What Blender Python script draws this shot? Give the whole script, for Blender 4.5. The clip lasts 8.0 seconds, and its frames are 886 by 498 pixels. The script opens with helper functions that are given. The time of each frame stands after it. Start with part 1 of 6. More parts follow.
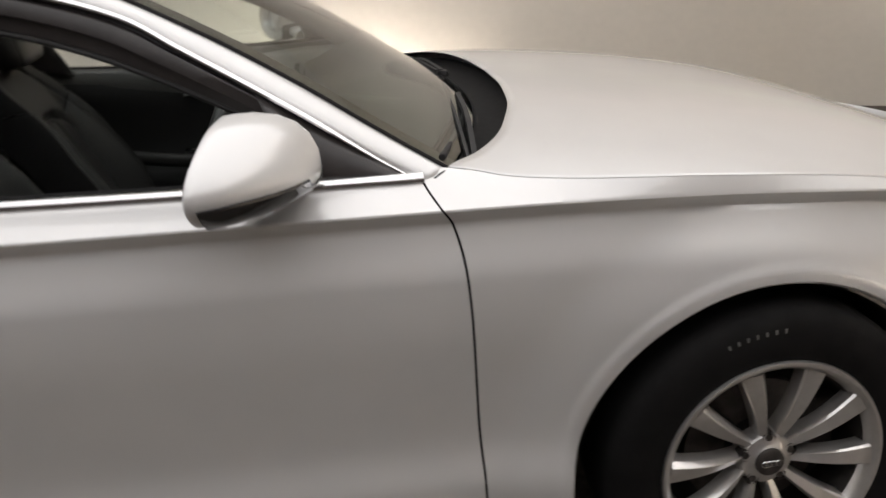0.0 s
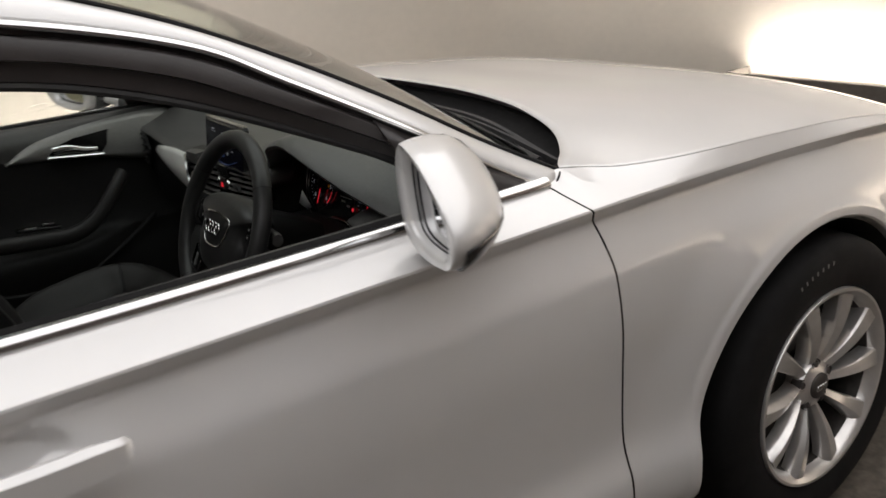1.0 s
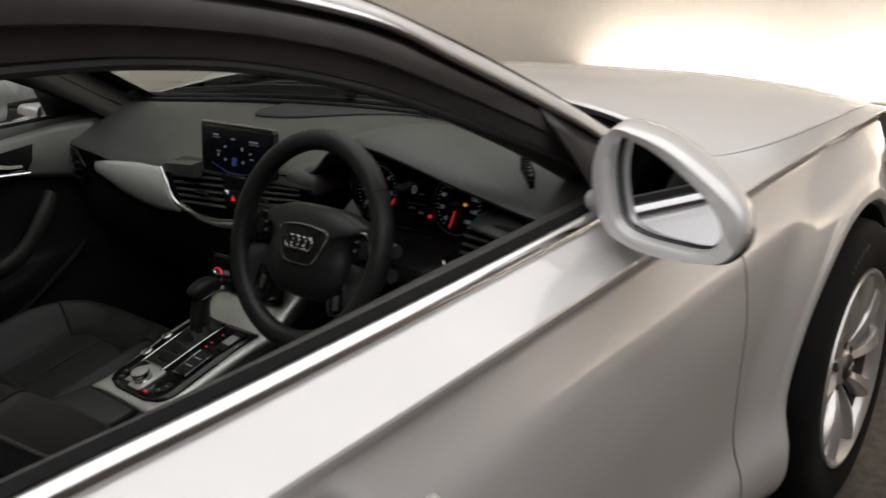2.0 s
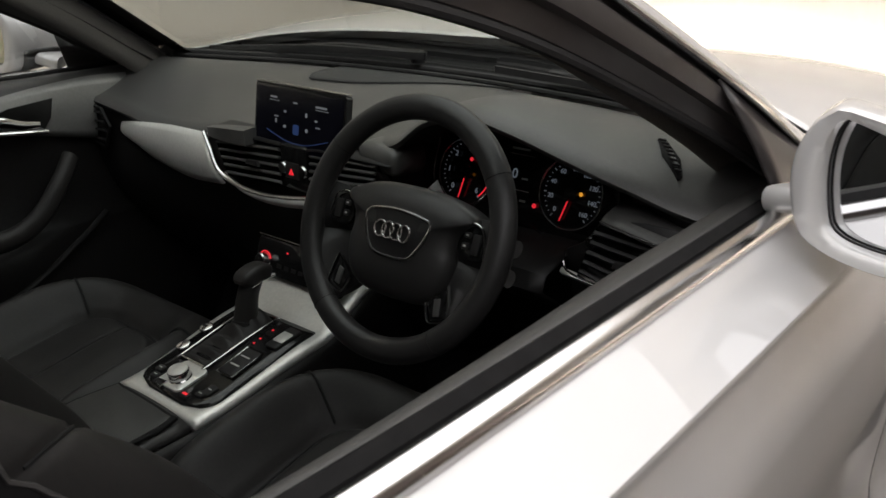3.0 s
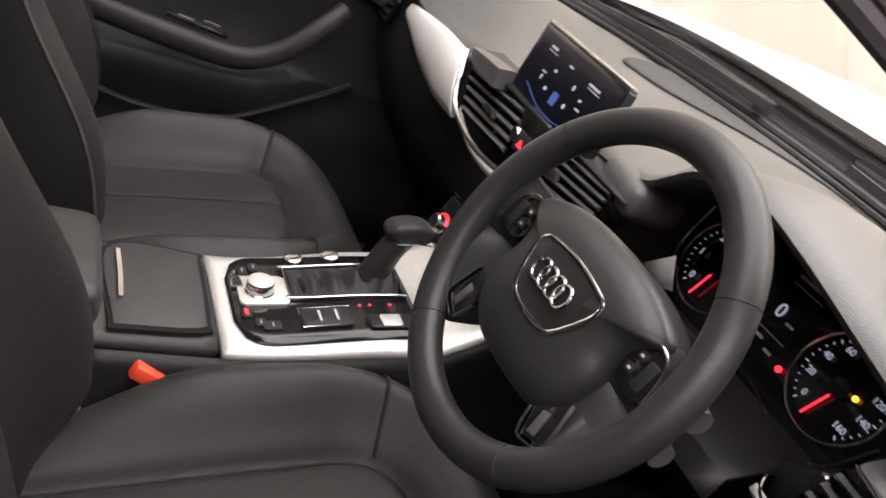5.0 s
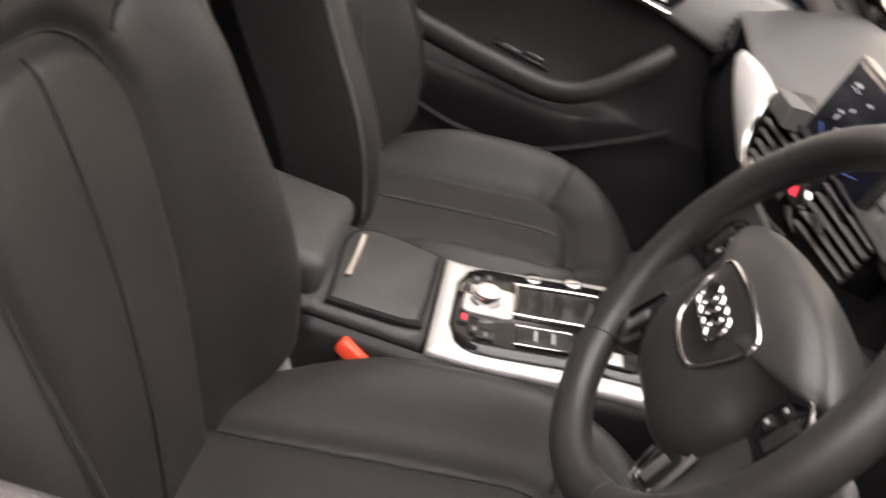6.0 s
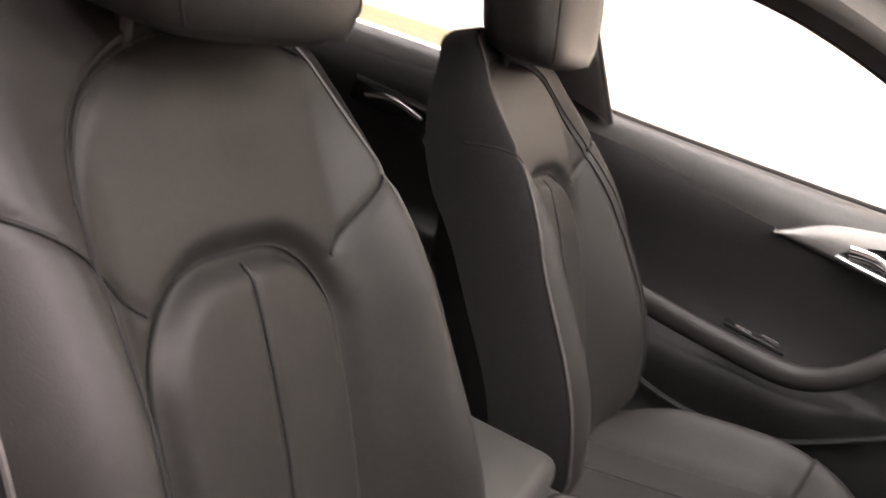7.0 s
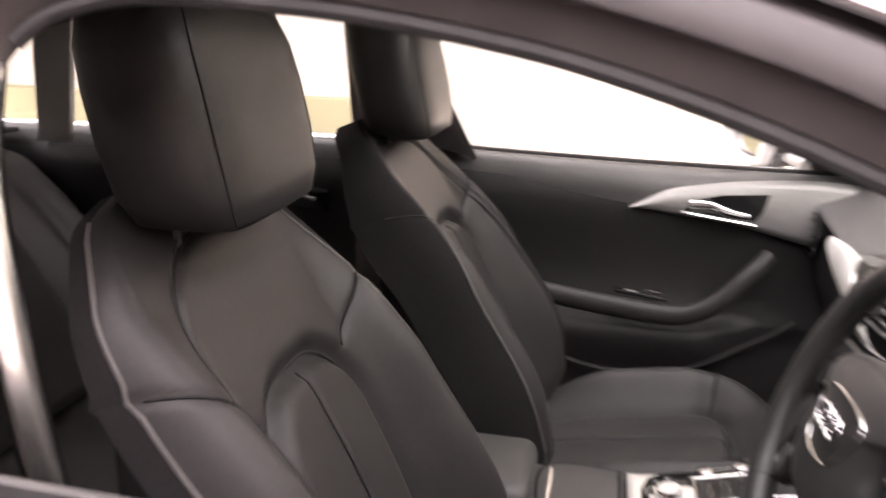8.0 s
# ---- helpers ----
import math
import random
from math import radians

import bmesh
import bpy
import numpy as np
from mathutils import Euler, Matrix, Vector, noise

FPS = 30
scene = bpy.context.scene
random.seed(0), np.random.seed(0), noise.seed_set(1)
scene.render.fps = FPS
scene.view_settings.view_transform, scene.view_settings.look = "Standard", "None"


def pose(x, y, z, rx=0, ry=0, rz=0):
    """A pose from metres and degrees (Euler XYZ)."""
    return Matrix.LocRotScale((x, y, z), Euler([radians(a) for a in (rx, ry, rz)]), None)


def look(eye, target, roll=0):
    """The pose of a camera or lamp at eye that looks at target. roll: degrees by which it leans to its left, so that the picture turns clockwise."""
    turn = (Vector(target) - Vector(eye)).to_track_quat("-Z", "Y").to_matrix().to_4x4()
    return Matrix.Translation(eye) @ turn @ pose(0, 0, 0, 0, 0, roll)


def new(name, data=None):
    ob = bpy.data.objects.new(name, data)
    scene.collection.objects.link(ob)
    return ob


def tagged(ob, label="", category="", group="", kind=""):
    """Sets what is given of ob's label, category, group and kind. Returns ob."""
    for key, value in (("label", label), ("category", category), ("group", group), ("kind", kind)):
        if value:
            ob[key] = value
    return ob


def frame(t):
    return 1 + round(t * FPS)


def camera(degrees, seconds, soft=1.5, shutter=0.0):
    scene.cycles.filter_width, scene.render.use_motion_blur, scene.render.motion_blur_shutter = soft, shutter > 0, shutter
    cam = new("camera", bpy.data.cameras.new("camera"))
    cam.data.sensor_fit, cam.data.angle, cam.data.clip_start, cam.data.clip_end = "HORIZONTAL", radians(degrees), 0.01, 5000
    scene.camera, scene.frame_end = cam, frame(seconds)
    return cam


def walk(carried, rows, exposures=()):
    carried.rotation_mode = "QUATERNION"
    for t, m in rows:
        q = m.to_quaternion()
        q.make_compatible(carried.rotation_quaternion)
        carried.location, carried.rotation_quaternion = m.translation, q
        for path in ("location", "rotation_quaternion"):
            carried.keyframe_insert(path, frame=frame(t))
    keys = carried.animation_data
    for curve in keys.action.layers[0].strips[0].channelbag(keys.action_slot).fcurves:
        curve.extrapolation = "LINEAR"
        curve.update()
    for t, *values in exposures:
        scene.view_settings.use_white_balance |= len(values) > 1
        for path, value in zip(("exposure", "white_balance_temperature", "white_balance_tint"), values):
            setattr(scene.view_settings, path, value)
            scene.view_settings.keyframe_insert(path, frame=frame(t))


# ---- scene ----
cam = camera(54.0, 8.0, shutter=0.45)
PATH = [
    (0, (-0.8085, -2.2764, 1.3687), (-0.5323, -0.3286, 0.6347), -3.3),
    (0.5, (-1.1991, -2.0643, 1.3802), (-0.5113, -0.2247, 0.6379), -6.5),
    (1, (-1.553, -1.8554, 1.3844), (-0.4641, -0.2237, 0.6358), -6.6),
    (1.5, (-1.7231, -1.6076, 1.3697), (-0.3749, -0.1806, 0.6242), -6.1),
    (2, (-1.8638, -1.3818, 1.3582), (-0.3854, -0.0924, 0.6074), -4.7),
    (2.2, (-1.8863, -1.3034, 1.3357), (-0.393, -0.0268, 0.594), -3.72),
    (3.3, (-1.7598, -1.0615, 1.2899), (-0.2919, 0.2037, 0.4793), 0.1),
    (3.5, (-1.7378, -1.0364, 1.2763), (-0.2835, 0.2467, 0.472), 2.6),
    (4, (-1.6832, -0.9839, 1.2532), (-0.3224, 0.3927, 0.4394), 13.4),
    (5.3, (-1.4175, -0.8914, 1.1986), (-0.5974, 0.7886, 0.241), 24.6),
    (5.5, (-1.3797, -0.8936, 1.1954), (-0.713, 0.8337, 0.2063), 23.9),
    (6, (-1.2842, -0.9103, 1.1923), (-1.1802, 0.8914, 0.1192), 21.1),
    (6.5, (-1.2327, -0.8936, 1.1545), (-1.6097, 0.9587, 0.2399), 20.0),
    (7, (-1.2254, -0.902, 1.1419), (-1.9068, 0.9901, 0.5371), 15.9),
    (7.5, (-1.244, -0.9258, 1.1756), (-1.9798, 0.9727, 0.6614), 8.13),
    (7.8, (-1.2514, -1.018, 1.2064), (-1.8073, 0.9449, 0.7084), 3.12),
    (8, (-1.2711, -1.1611, 1.2423), (-1.6512, 0.8404, 0.7328), 0.65),
]
walk(cam, [(t, look(eye, target, roll)) for t, eye, target, roll in PATH],
     exposures=[(0.0, -0.02, 6500, 10), (1.0, -0.02, 6500, 10), (2.2, -0.10, 6500, 10), (3.5, 0.7, 6500, 12), (4.2, 1.7, 6600, 17), (5.3, 2.35, 6800, 24), (6.0, 2.62, 6900, 24), (6.5, 2.85, 6950, 24), (7.0, 2.82, 7000, 25), (7.5, 2.47, 6900, 24), (8.0, 2.52, 6850, 28)])


# ---------------------------------------------------------------- world and lights
world = bpy.data.worlds.new("studio_world")
scene.world = world
world.use_nodes = True
world.node_tree.nodes["Background"].inputs[0].default_value = (0.9, 0.85, 0.78, 1)
world.node_tree.nodes["Background"].inputs[1].default_value = 0.02


# ---------------------------------------------------------------- materials
def mat(name, colour, rough=0.5, metal=0.0, coat=0.0, spec=0.5, grain=0.0, grain_size=60.0, bump=0.0, bump_size=400.0,
        stain=0.0, stain_size=3.0, emit=None, strength=0.0, trans=0.0, ior=1.45, bump_dist=0.001):
    m = bpy.data.materials.new(name)
    m.use_nodes = True
    nt = m.node_tree
    b = nt.nodes["Principled BSDF"]
    b.inputs["Base Color"].default_value = (*colour, 1)
    b.inputs["Roughness"].default_value = rough
    b.inputs["Metallic"].default_value = metal
    b.inputs["Coat Weight"].default_value = coat
    b.inputs["Coat Roughness"].default_value = 0.03
    b.inputs["Specular IOR Level"].default_value = spec
    b.inputs["Transmission Weight"].default_value = trans
    b.inputs["IOR"].default_value = ior
    if coat > 0.9 and trans > 0.5:
        b.inputs["Coat IOR"].default_value = 2.5
    if emit:
        b.inputs["Emission Color"].default_value = (*emit, 1)
        b.inputs["Emission Strength"].default_value = strength
    tc = nt.nodes.new("ShaderNodeTexCoord")

    def noise_node(size, detail):
        n = nt.nodes.new("ShaderNodeTexNoise")
        n.inputs["Scale"].default_value = size
        n.inputs["Detail"].default_value = detail
        nt.links.new(tc.outputs["Object"], n.inputs["Vector"])
        return n

    last = None
    for amount, size in ((grain, grain_size), (stain, stain_size)):
        if not amount:
            continue
        n = noise_node(size, 6)
        r = nt.nodes.new("ShaderNodeMapRange")
        r.inputs["From Min"].default_value, r.inputs["From Max"].default_value = 0.3, 0.7
        r.inputs["To Min"].default_value, r.inputs["To Max"].default_value = 1 - amount, 1 + amount
        nt.links.new(n.outputs["Fac"], r.inputs["Value"])
        mix = nt.nodes.new("ShaderNodeMix")
        mix.data_type, mix.blend_type = "RGBA", "MULTIPLY"
        mix.inputs["Factor"].default_value = 1.0
        if last:
            nt.links.new(last, mix.inputs["A"])
        else:
            mix.inputs["A"].default_value = (*colour, 1)
        nt.links.new(r.outputs["Result"], mix.inputs["B"])
        last = mix.outputs["Result"]
    if last:
        nt.links.new(last, b.inputs["Base Color"])
    if bump:
        n = noise_node(bump_size, 3)
        k = nt.nodes.new("ShaderNodeBump")
        k.inputs["Strength"].default_value = bump
        k.inputs["Distance"].default_value = bump_dist
        nt.links.new(n.outputs["Fac"], k.inputs["Height"])
        nt.links.new(k.outputs["Normal"], b.inputs["Normal"])
    return m


PAINT = mat("white_paint", (0.68, 0.67, 0.66), rough=0.36, metal=0.24, coat=1.0, grain=0.012, grain_size=9, stain=0.015, stain_size=2.2)
CHROME = mat("satin_chrome", (0.66, 0.655, 0.65), rough=0.17, metal=1.0, grain=0.03, grain_size=30)
CHROME_SHARP = mat("bright_chrome", (0.85, 0.85, 0.85), rough=0.07, metal=1.0, grain=0.02, grain_size=80)
GLOSS = mat("black_gloss", (0.012, 0.011, 0.011), rough=0.12, coat=0.6, grain=0.2, grain_size=20)
RUBBER = mat("black_rubber", (0.018, 0.017, 0.017), rough=0.65, grain=0.25, grain_size=40, bump=0.2, bump_size=300)
CONSOLE_PAD = mat("console_pad", (0.031, 0.030, 0.0285), rough=0.5, spec=0.5, grain=0.12, grain_size=220, stain=0.06, stain_size=6, bump=0.4, bump_size=700)
TRIM_SILVER = mat("satin_silver_trim", (0.80, 0.79, 0.755), rough=0.40, metal=0.25, grain=0.05, grain_size=180, stain=0.04, stain_size=12)
SLAT = mat("vent_slat_plastic", (0.020, 0.019, 0.019), rough=0.45, spec=0.45, grain=0.15, grain_size=200, bump=0.3, bump_size=700)
LIP = mat("matt_window_rubber", (0.010, 0.0095, 0.0095), rough=0.8, spec=0.2, grain=0.25, grain_size=60, bump=0.2, bump_size=300)
# headliner cloth at half its tone: the pillars' shade is in the colour
PILLAR = mat("shaded_pillar_trim", (0.115, 0.105, 0.097), rough=0.85, grain=0.08, grain_size=300, bump=0.3, bump_size=900)
TYRE = mat("tyre_rubber", (0.0065, 0.006, 0.006), rough=0.8, spec=0.22, grain=0.3, grain_size=25, stain=0.25, stain_size=6, bump=0.25, bump_size=220)
ALLOY = mat("silver_alloy", (0.64, 0.62, 0.60), rough=0.28, metal=0.75, coat=0.4, grain=0.05, grain_size=50, stain=0.06, stain_size=9)
IRON = mat("brake_iron", (0.10, 0.09, 0.085), rough=0.5, metal=0.8, grain=0.3, grain_size=30)
LEATHER = mat("dark_leather", (0.0165, 0.0152, 0.0145), spec=0.34, rough=0.50, grain=0.10, grain_size=160, stain=0.12, stain_size=7, bump=0.14, bump_size=520)
LEATHER_IN = mat("dark_leather_inset", (0.0215, 0.0202, 0.0194), spec=0.31, rough=0.50, grain=0.10, grain_size=190, stain=0.10, stain_size=8, bump=0.18, bump_size=620)
SEATBACK = mat("seat_back_cloth", (0.0085, 0.0076, 0.0078), spec=0.18, rough=0.8, grain=0.2, grain_size=200, bump=0.3, bump_size=700)
WHEEL_SKIN = mat("wheel_leather", (0.0190, 0.0184, 0.0180), rough=0.40, spec=0.48, grain=0.10, grain_size=160, stain=0.12, stain_size=9, bump=0.12, bump_size=620)
STITCH = mat("seam_thread", (0.005, 0.0048, 0.0046), rough=0.8, grain=0.2, grain_size=300)
DASH = mat("dash_plastic", (0.063, 0.0615, 0.0585), rough=0.42, spec=0.7, grain=0.10, grain_size=220, stain=0.06, stain_size=6, bump=0.5, bump_size=700)
DARK = mat("dark_plastic", (0.0105, 0.0098, 0.0098), spec=0.4, rough=0.5, grain=0.2, grain_size=150, bump=0.3, bump_size=600)
PIANO = mat("piano_black", (0.006, 0.006, 0.006), rough=0.15, spec=0.4, coat=0.25, grain=0.2, grain_size=30)
DOOR_ALU = mat("dull_aluminium", (0.27, 0.265, 0.255), rough=0.45, metal=0.45, grain=0.06, grain_size=180, stain=0.05, stain_size=12)
ALU = mat("brushed_aluminium", (0.66, 0.65, 0.62), rough=0.40, metal=0.6, grain=0.06, grain_size=180, stain=0.05, stain_size=12)
CARPET = mat("black_carpet", (0.010, 0.010, 0.010), rough=0.95, grain=0.4, grain_size=400, bump=0.6, bump_size=900)
HEADLINER = mat("grey_headliner", (0.24, 0.23, 0.215), rough=0.9, grain=0.08, grain_size=300, bump=0.3, bump_size=900)
ORANGE = mat("red_buckle", (0.80, 0.07, 0.03), rough=0.4, grain=0.06, grain_size=90)
MIRROR = mat("mirror_silver", (0.82, 0.83, 0.85), rough=0.01, metal=1.0)
GLASS = mat("window_glass", (0.89, 0.96, 0.92), rough=0.0, trans=1.0, ior=1.02, spec=0.5, coat=1.0)
WINDSCREEN = mat("windscreen_glass", (0.72, 0.84, 0.77), rough=0.0, trans=1.0, ior=1.02, spec=0.5, coat=1.0)
WALL = mat("studio_wall_paint", (0.76, 0.715, 0.645), rough=0.85, grain=0.02, grain_size=20, stain=0.05, stain_size=0.6, bump=0.15, bump_size=60)
DADO = mat("khaki_wall_paint", (0.42, 0.39, 0.25), rough=0.85, grain=0.03, grain_size=20, stain=0.06, stain_size=0.8, bump=0.15, bump_size=60)
CEIL = mat("ceiling_paint", (0.72, 0.70, 0.66), rough=0.9, grain=0.02, grain_size=15, stain=0.04, stain_size=0.7)
FLOOR = mat("speckled_resin_floor", (0.075, 0.063, 0.05), rough=0.62, grain=0.45, grain_size=38, stain=0.22, stain_size=1.4, bump=0.3, bump_size=60)
SOFTBOX = mat("softbox_cloth", (0.8, 0.8, 0.8), rough=0.9, emit=(1.0, 0.99, 1.005), strength=1.6)
TUBE = mat("lamp_tube", (0.9, 0.9, 0.9), rough=0.5, emit=(1.0, 0.90, 0.80), strength=72.0)
# for the unseen near wall, darkened so less light bounces onto the door
NEAR_WALL = mat("dark_near_wall", (0.17, 0.145, 0.14), rough=0.95, grain=0.1, grain_size=40, stain=0.12, stain_size=1.5)
HOUSING = mat("lamp_housing", (0.10, 0.09, 0.08), rough=0.5, grain=0.15, grain_size=40)
RED = mat("red_glow", (0.5, 0.02, 0.02), rough=0.4, emit=(1.0, 0.03, 0.05), strength=0.55)
AMBER = mat("amber_glow", (0.5, 0.2, 0.02), rough=0.4, emit=(1.0, 0.42, 0.04), strength=0.6)
WHITE_GLOW = mat("white_glow", (0.5, 0.5, 0.5), rough=0.4, emit=(0.70, 0.82, 1.0), strength=0.085)
MENU_GLOW = mat("menu_glow", (0.3, 0.3, 0.3), rough=0.4, emit=(0.72, 0.80, 1.0), strength=0.045)
BLUE_GLOW = mat("blue_glow", (0.05, 0.1, 0.3), rough=0.4, emit=(0.10, 0.22, 0.7), strength=0.009)
SCREEN = mat("screen_black", (0.003, 0.003, 0.005), rough=0.14, spec=0.2, emit=(0.01, 0.012, 0.03), strength=0.01)
FRAME = mat("satin_black_frame", (0.034, 0.0295, 0.0285), rough=0.33, grain=0.15, grain_size=30)
# dusty alloy, its colour also darkened for the shade inside the wheel
BARREL = mat("shaded_dusty_barrel", (0.055, 0.05, 0.046), rough=0.55, metal=0.6, grain=0.3, grain_size=25, stain=0.3, stain_size=8)
PIPING = mat("grey_piping", (0.060, 0.056, 0.054), rough=0.5, grain=0.15, grain_size=300)
MOULD = mat("pale_tyre_print", (0.13, 0.13, 0.12), rough=0.7, grain=0.3, grain_size=200)
PRINT = mat("white_print", (0.42, 0.42, 0.40), rough=0.6)


# ---------------------------------------------------------------- mesh helpers
def curve(xs, ys):
    """A smooth function through points (monotone cubic)."""
    xs, ys = np.array(xs, float), np.array(ys, float)
    if xs[0] > xs[-1]:
        xs, ys = xs[::-1], ys[::-1]
    h, d = np.diff(xs), np.diff(ys) / np.diff(xs)
    m = np.empty(len(xs))
    m[0], m[-1] = d[0], d[-1]
    for i in range(1, len(xs) - 1):
        m[i] = 0 if d[i - 1] * d[i] <= 0 else (h[i - 1] + h[i]) / (h[i] / d[i - 1] + h[i - 1] / d[i])

    def f(x):
        x = np.clip(x, xs[0], xs[-1])
        i = np.clip(np.searchsorted(xs, x) - 1, 0, len(h) - 1)
        t = (x - xs[i]) / h[i]
        return (ys[i] * (1 + 2 * t) * (1 - t) ** 2 + h[i] * m[i] * t * (1 - t) ** 2
                + ys[i + 1] * t * t * (3 - 2 * t) + h[i] * m[i + 1] * t * t * (t - 1))
    return f


def spline(points, n):
    """n points spread evenly along a Catmull-Rom curve."""
    p = np.array(points, float)
    q = np.vstack([2 * p[0] - p[1], p, 2 * p[-1] - p[-2]])
    out = []
    for i in range(1, len(q) - 2):
        t = np.linspace(0, 1, 24, endpoint=False)[:, None]
        a, b, c, d = q[i - 1], q[i], q[i + 1], q[i + 2]
        out.append(0.5 * (2 * b + (c - a) * t + (2 * a - 5 * b + 4 * c - d) * t ** 2 + (3 * b - a - 3 * c + d) * t ** 3))
    out = np.vstack(out + [p[-1:]])
    s = np.concatenate([[0], np.cumsum(np.linalg.norm(np.diff(out, axis=0), axis=1))])
    u = np.linspace(0, s[-1], n)
    return np.stack([np.interp(u, s, out[:, k]) for k in range(out.shape[1])], 1)


def smooth(a, b, x):
    t = np.clip((x - a) / (b - a), 0, 1)
    return t * t * (3 - 2 * t)


def grid(P, cu=False, cv=False, bm=None, caps=False):
    """A bmesh skin over an array of points (nu, nv, 3); cu, cv close it round."""
    bm = bm or bmesh.new()
    nu, nv = P.shape[:2]
    v = [[bm.verts.new(P[i, j]) for j in range(nv)] for i in range(nu)]
    for i in range(nu if cu else nu - 1):
        for j in range(nv if cv else nv - 1):
            i2, j2 = (i + 1) % nu, (j + 1) % nv
            bm.faces.new((v[i][j], v[i2][j], v[i2][j2], v[i][j2]))
    if caps:
        bm.faces.new(v[0][::-1])
        bm.faces.new(v[-1])
    return bm


def finish(bm, m=None):
    bmesh.ops.remove_doubles(bm, verts=bm.verts, dist=1e-6)
    bmesh.ops.recalc_face_normals(bm, faces=bm.faces)
    if m is not None:
        bmesh.ops.transform(bm, matrix=m, verts=bm.verts)
    return bm


def part(name, bm, material, parent=None, label="", angle=35, thick=0.0, offset=-1.0, recalc=True):
    if recalc:
        bmesh.ops.recalc_face_normals(bm, faces=bm.faces)
    me = bpy.data.meshes.new(name)
    bm.to_mesh(me)
    bm.free()
    me.shade_smooth()
    me.set_sharp_from_angle(angle=radians(angle))
    me.materials.append(material)
    ob = new(name, me)
    ob.parent = parent
    if label:
        tagged(ob, label)
    if thick:
        s = ob.modifiers.new("thickness", "SOLIDIFY")
        s.thickness, s.offset = thick, offset
    return ob


def thing(name, label, category, kind="", at=(0, 0, 0), group=""):
    ob = new(name)
    ob.location = at
    return tagged(ob, label, category, group, kind)


def box(size, at, bevel=0.004, rot=(0, 0, 0), seg=2, bm=None):
    b2 = bmesh.new()
    bmesh.ops.create_cube(b2, size=1)
    bmesh.ops.scale(b2, vec=size, verts=b2.verts)
    if bevel:
        bmesh.ops.bevel(b2, geom=b2.edges[:], offset=min(bevel, 0.49 * min(size)), segments=seg, profile=0.5, affect="EDGES")
    bmesh.ops.transform(b2, matrix=pose(*at, *rot), verts=b2.verts)
    return join(bm, b2)


def join(bm, b2):
    if bm is None:
        return b2
    me = bpy.data.meshes.new("tmp")
    b2.to_mesh(me)
    b2.free()
    bm.from_mesh(me)
    bpy.data.meshes.remove(me)
    return bm


def prism(outline, depth, m, bevel=0.0, bm=None, seg=2):
    """A plate: an outline in its own x-y plane, from z = 0 up to depth, laid at the pose m."""
    b2 = bmesh.new()
    f = b2.faces.new([b2.verts.new((x, y, 0)) for x, y in outline])
    r = bmesh.ops.extrude_face_region(b2, geom=[f])
    top = [v for v in r["geom"] if isinstance(v, bmesh.types.BMVert)]
    bmesh.ops.translate(b2, vec=(0, 0, depth), verts=top)
    if bevel:
        es = [e for e in b2.edges if all(abs(v.co.z - depth) < 1e-6 for v in e.verts)]
        bmesh.ops.bevel(b2, geom=es, offset=bevel, segments=seg, profile=0.5, affect="EDGES")
    bmesh.ops.recalc_face_normals(b2, faces=b2.faces)
    bmesh.ops.transform(b2, matrix=m, verts=b2.verts)
    return join(bm, b2)


def sweep(path, profile, up=(0, 0, 1), closed=False, bm=None, scale=None, round_profile=True):
    """Sweeps a 2D profile (side, up) along a path of points."""
    path = np.array(path, float)
    tang = np.gradient(path, axis=0) if not closed else np.roll(path, -1, 0) - np.roll(path, 1, 0)
    tang /= np.linalg.norm(tang, axis=1)[:, None]
    up = np.array(up, float)
    side = np.cross(tang, up)
    side /= np.linalg.norm(side, axis=1)[:, None]
    top = np.cross(side, tang)
    pr = np.array(profile, float)
    sc = np.ones(len(path)) if scale is None else np.array(scale)
    P = path[:, None] + sc[:, None, None] * (side[:, None] * pr[None, :, :1] + top[:, None] * pr[None, :, 1:])
    b2 = grid(P, cu=closed, cv=round_profile, caps=round_profile and not closed)
    bmesh.ops.recalc_face_normals(b2, faces=b2.faces)
    return join(bm, b2)


def disc(n, rx, ry=None):
    a = np.linspace(0, 2 * np.pi, n, endpoint=False)
    return [(rx * math.cos(t), (ry or rx) * math.sin(t)) for t in a]


def revolve(profile, m, n=48, bm=None):
    """Turns a profile (radius, height) round the z axis, laid at the pose m."""
    a = np.linspace(0, 2 * np.pi, n, endpoint=False)
    pr = np.array(profile, float)
    P = np.stack([np.stack([pr[:, 0] * math.cos(t), pr[:, 0] * math.sin(t), pr[:, 1]], 1) for t in a])
    b2 = finish(grid(P, cu=True), m)
    return join(bm, b2)


def rounded(w, h, r, n=5):
    out = []
    for cx, cy, a0 in ((w / 2 - r, h / 2 - r, 0), (-w / 2 + r, h / 2 - r, 90), (-w / 2 + r, -h / 2 + r, 180), (w / 2 - r, -h / 2 + r, 270)):
        for k in range(n):
            a = radians(a0 + 90 * k / (n - 1))
            out.append((cx + r * math.cos(a), cy + r * math.sin(a)))
    return out


def frame_at(p, ahead, up):
    """A pose at p whose z axis points along ahead and whose y axis lies near up."""
    z = Vector(ahead).normalized()
    x = Vector(up).cross(z).normalized()
    y = z.cross(x)
    return Matrix.Translation(p) @ Matrix((x, y, z)).transposed().to_4x4()


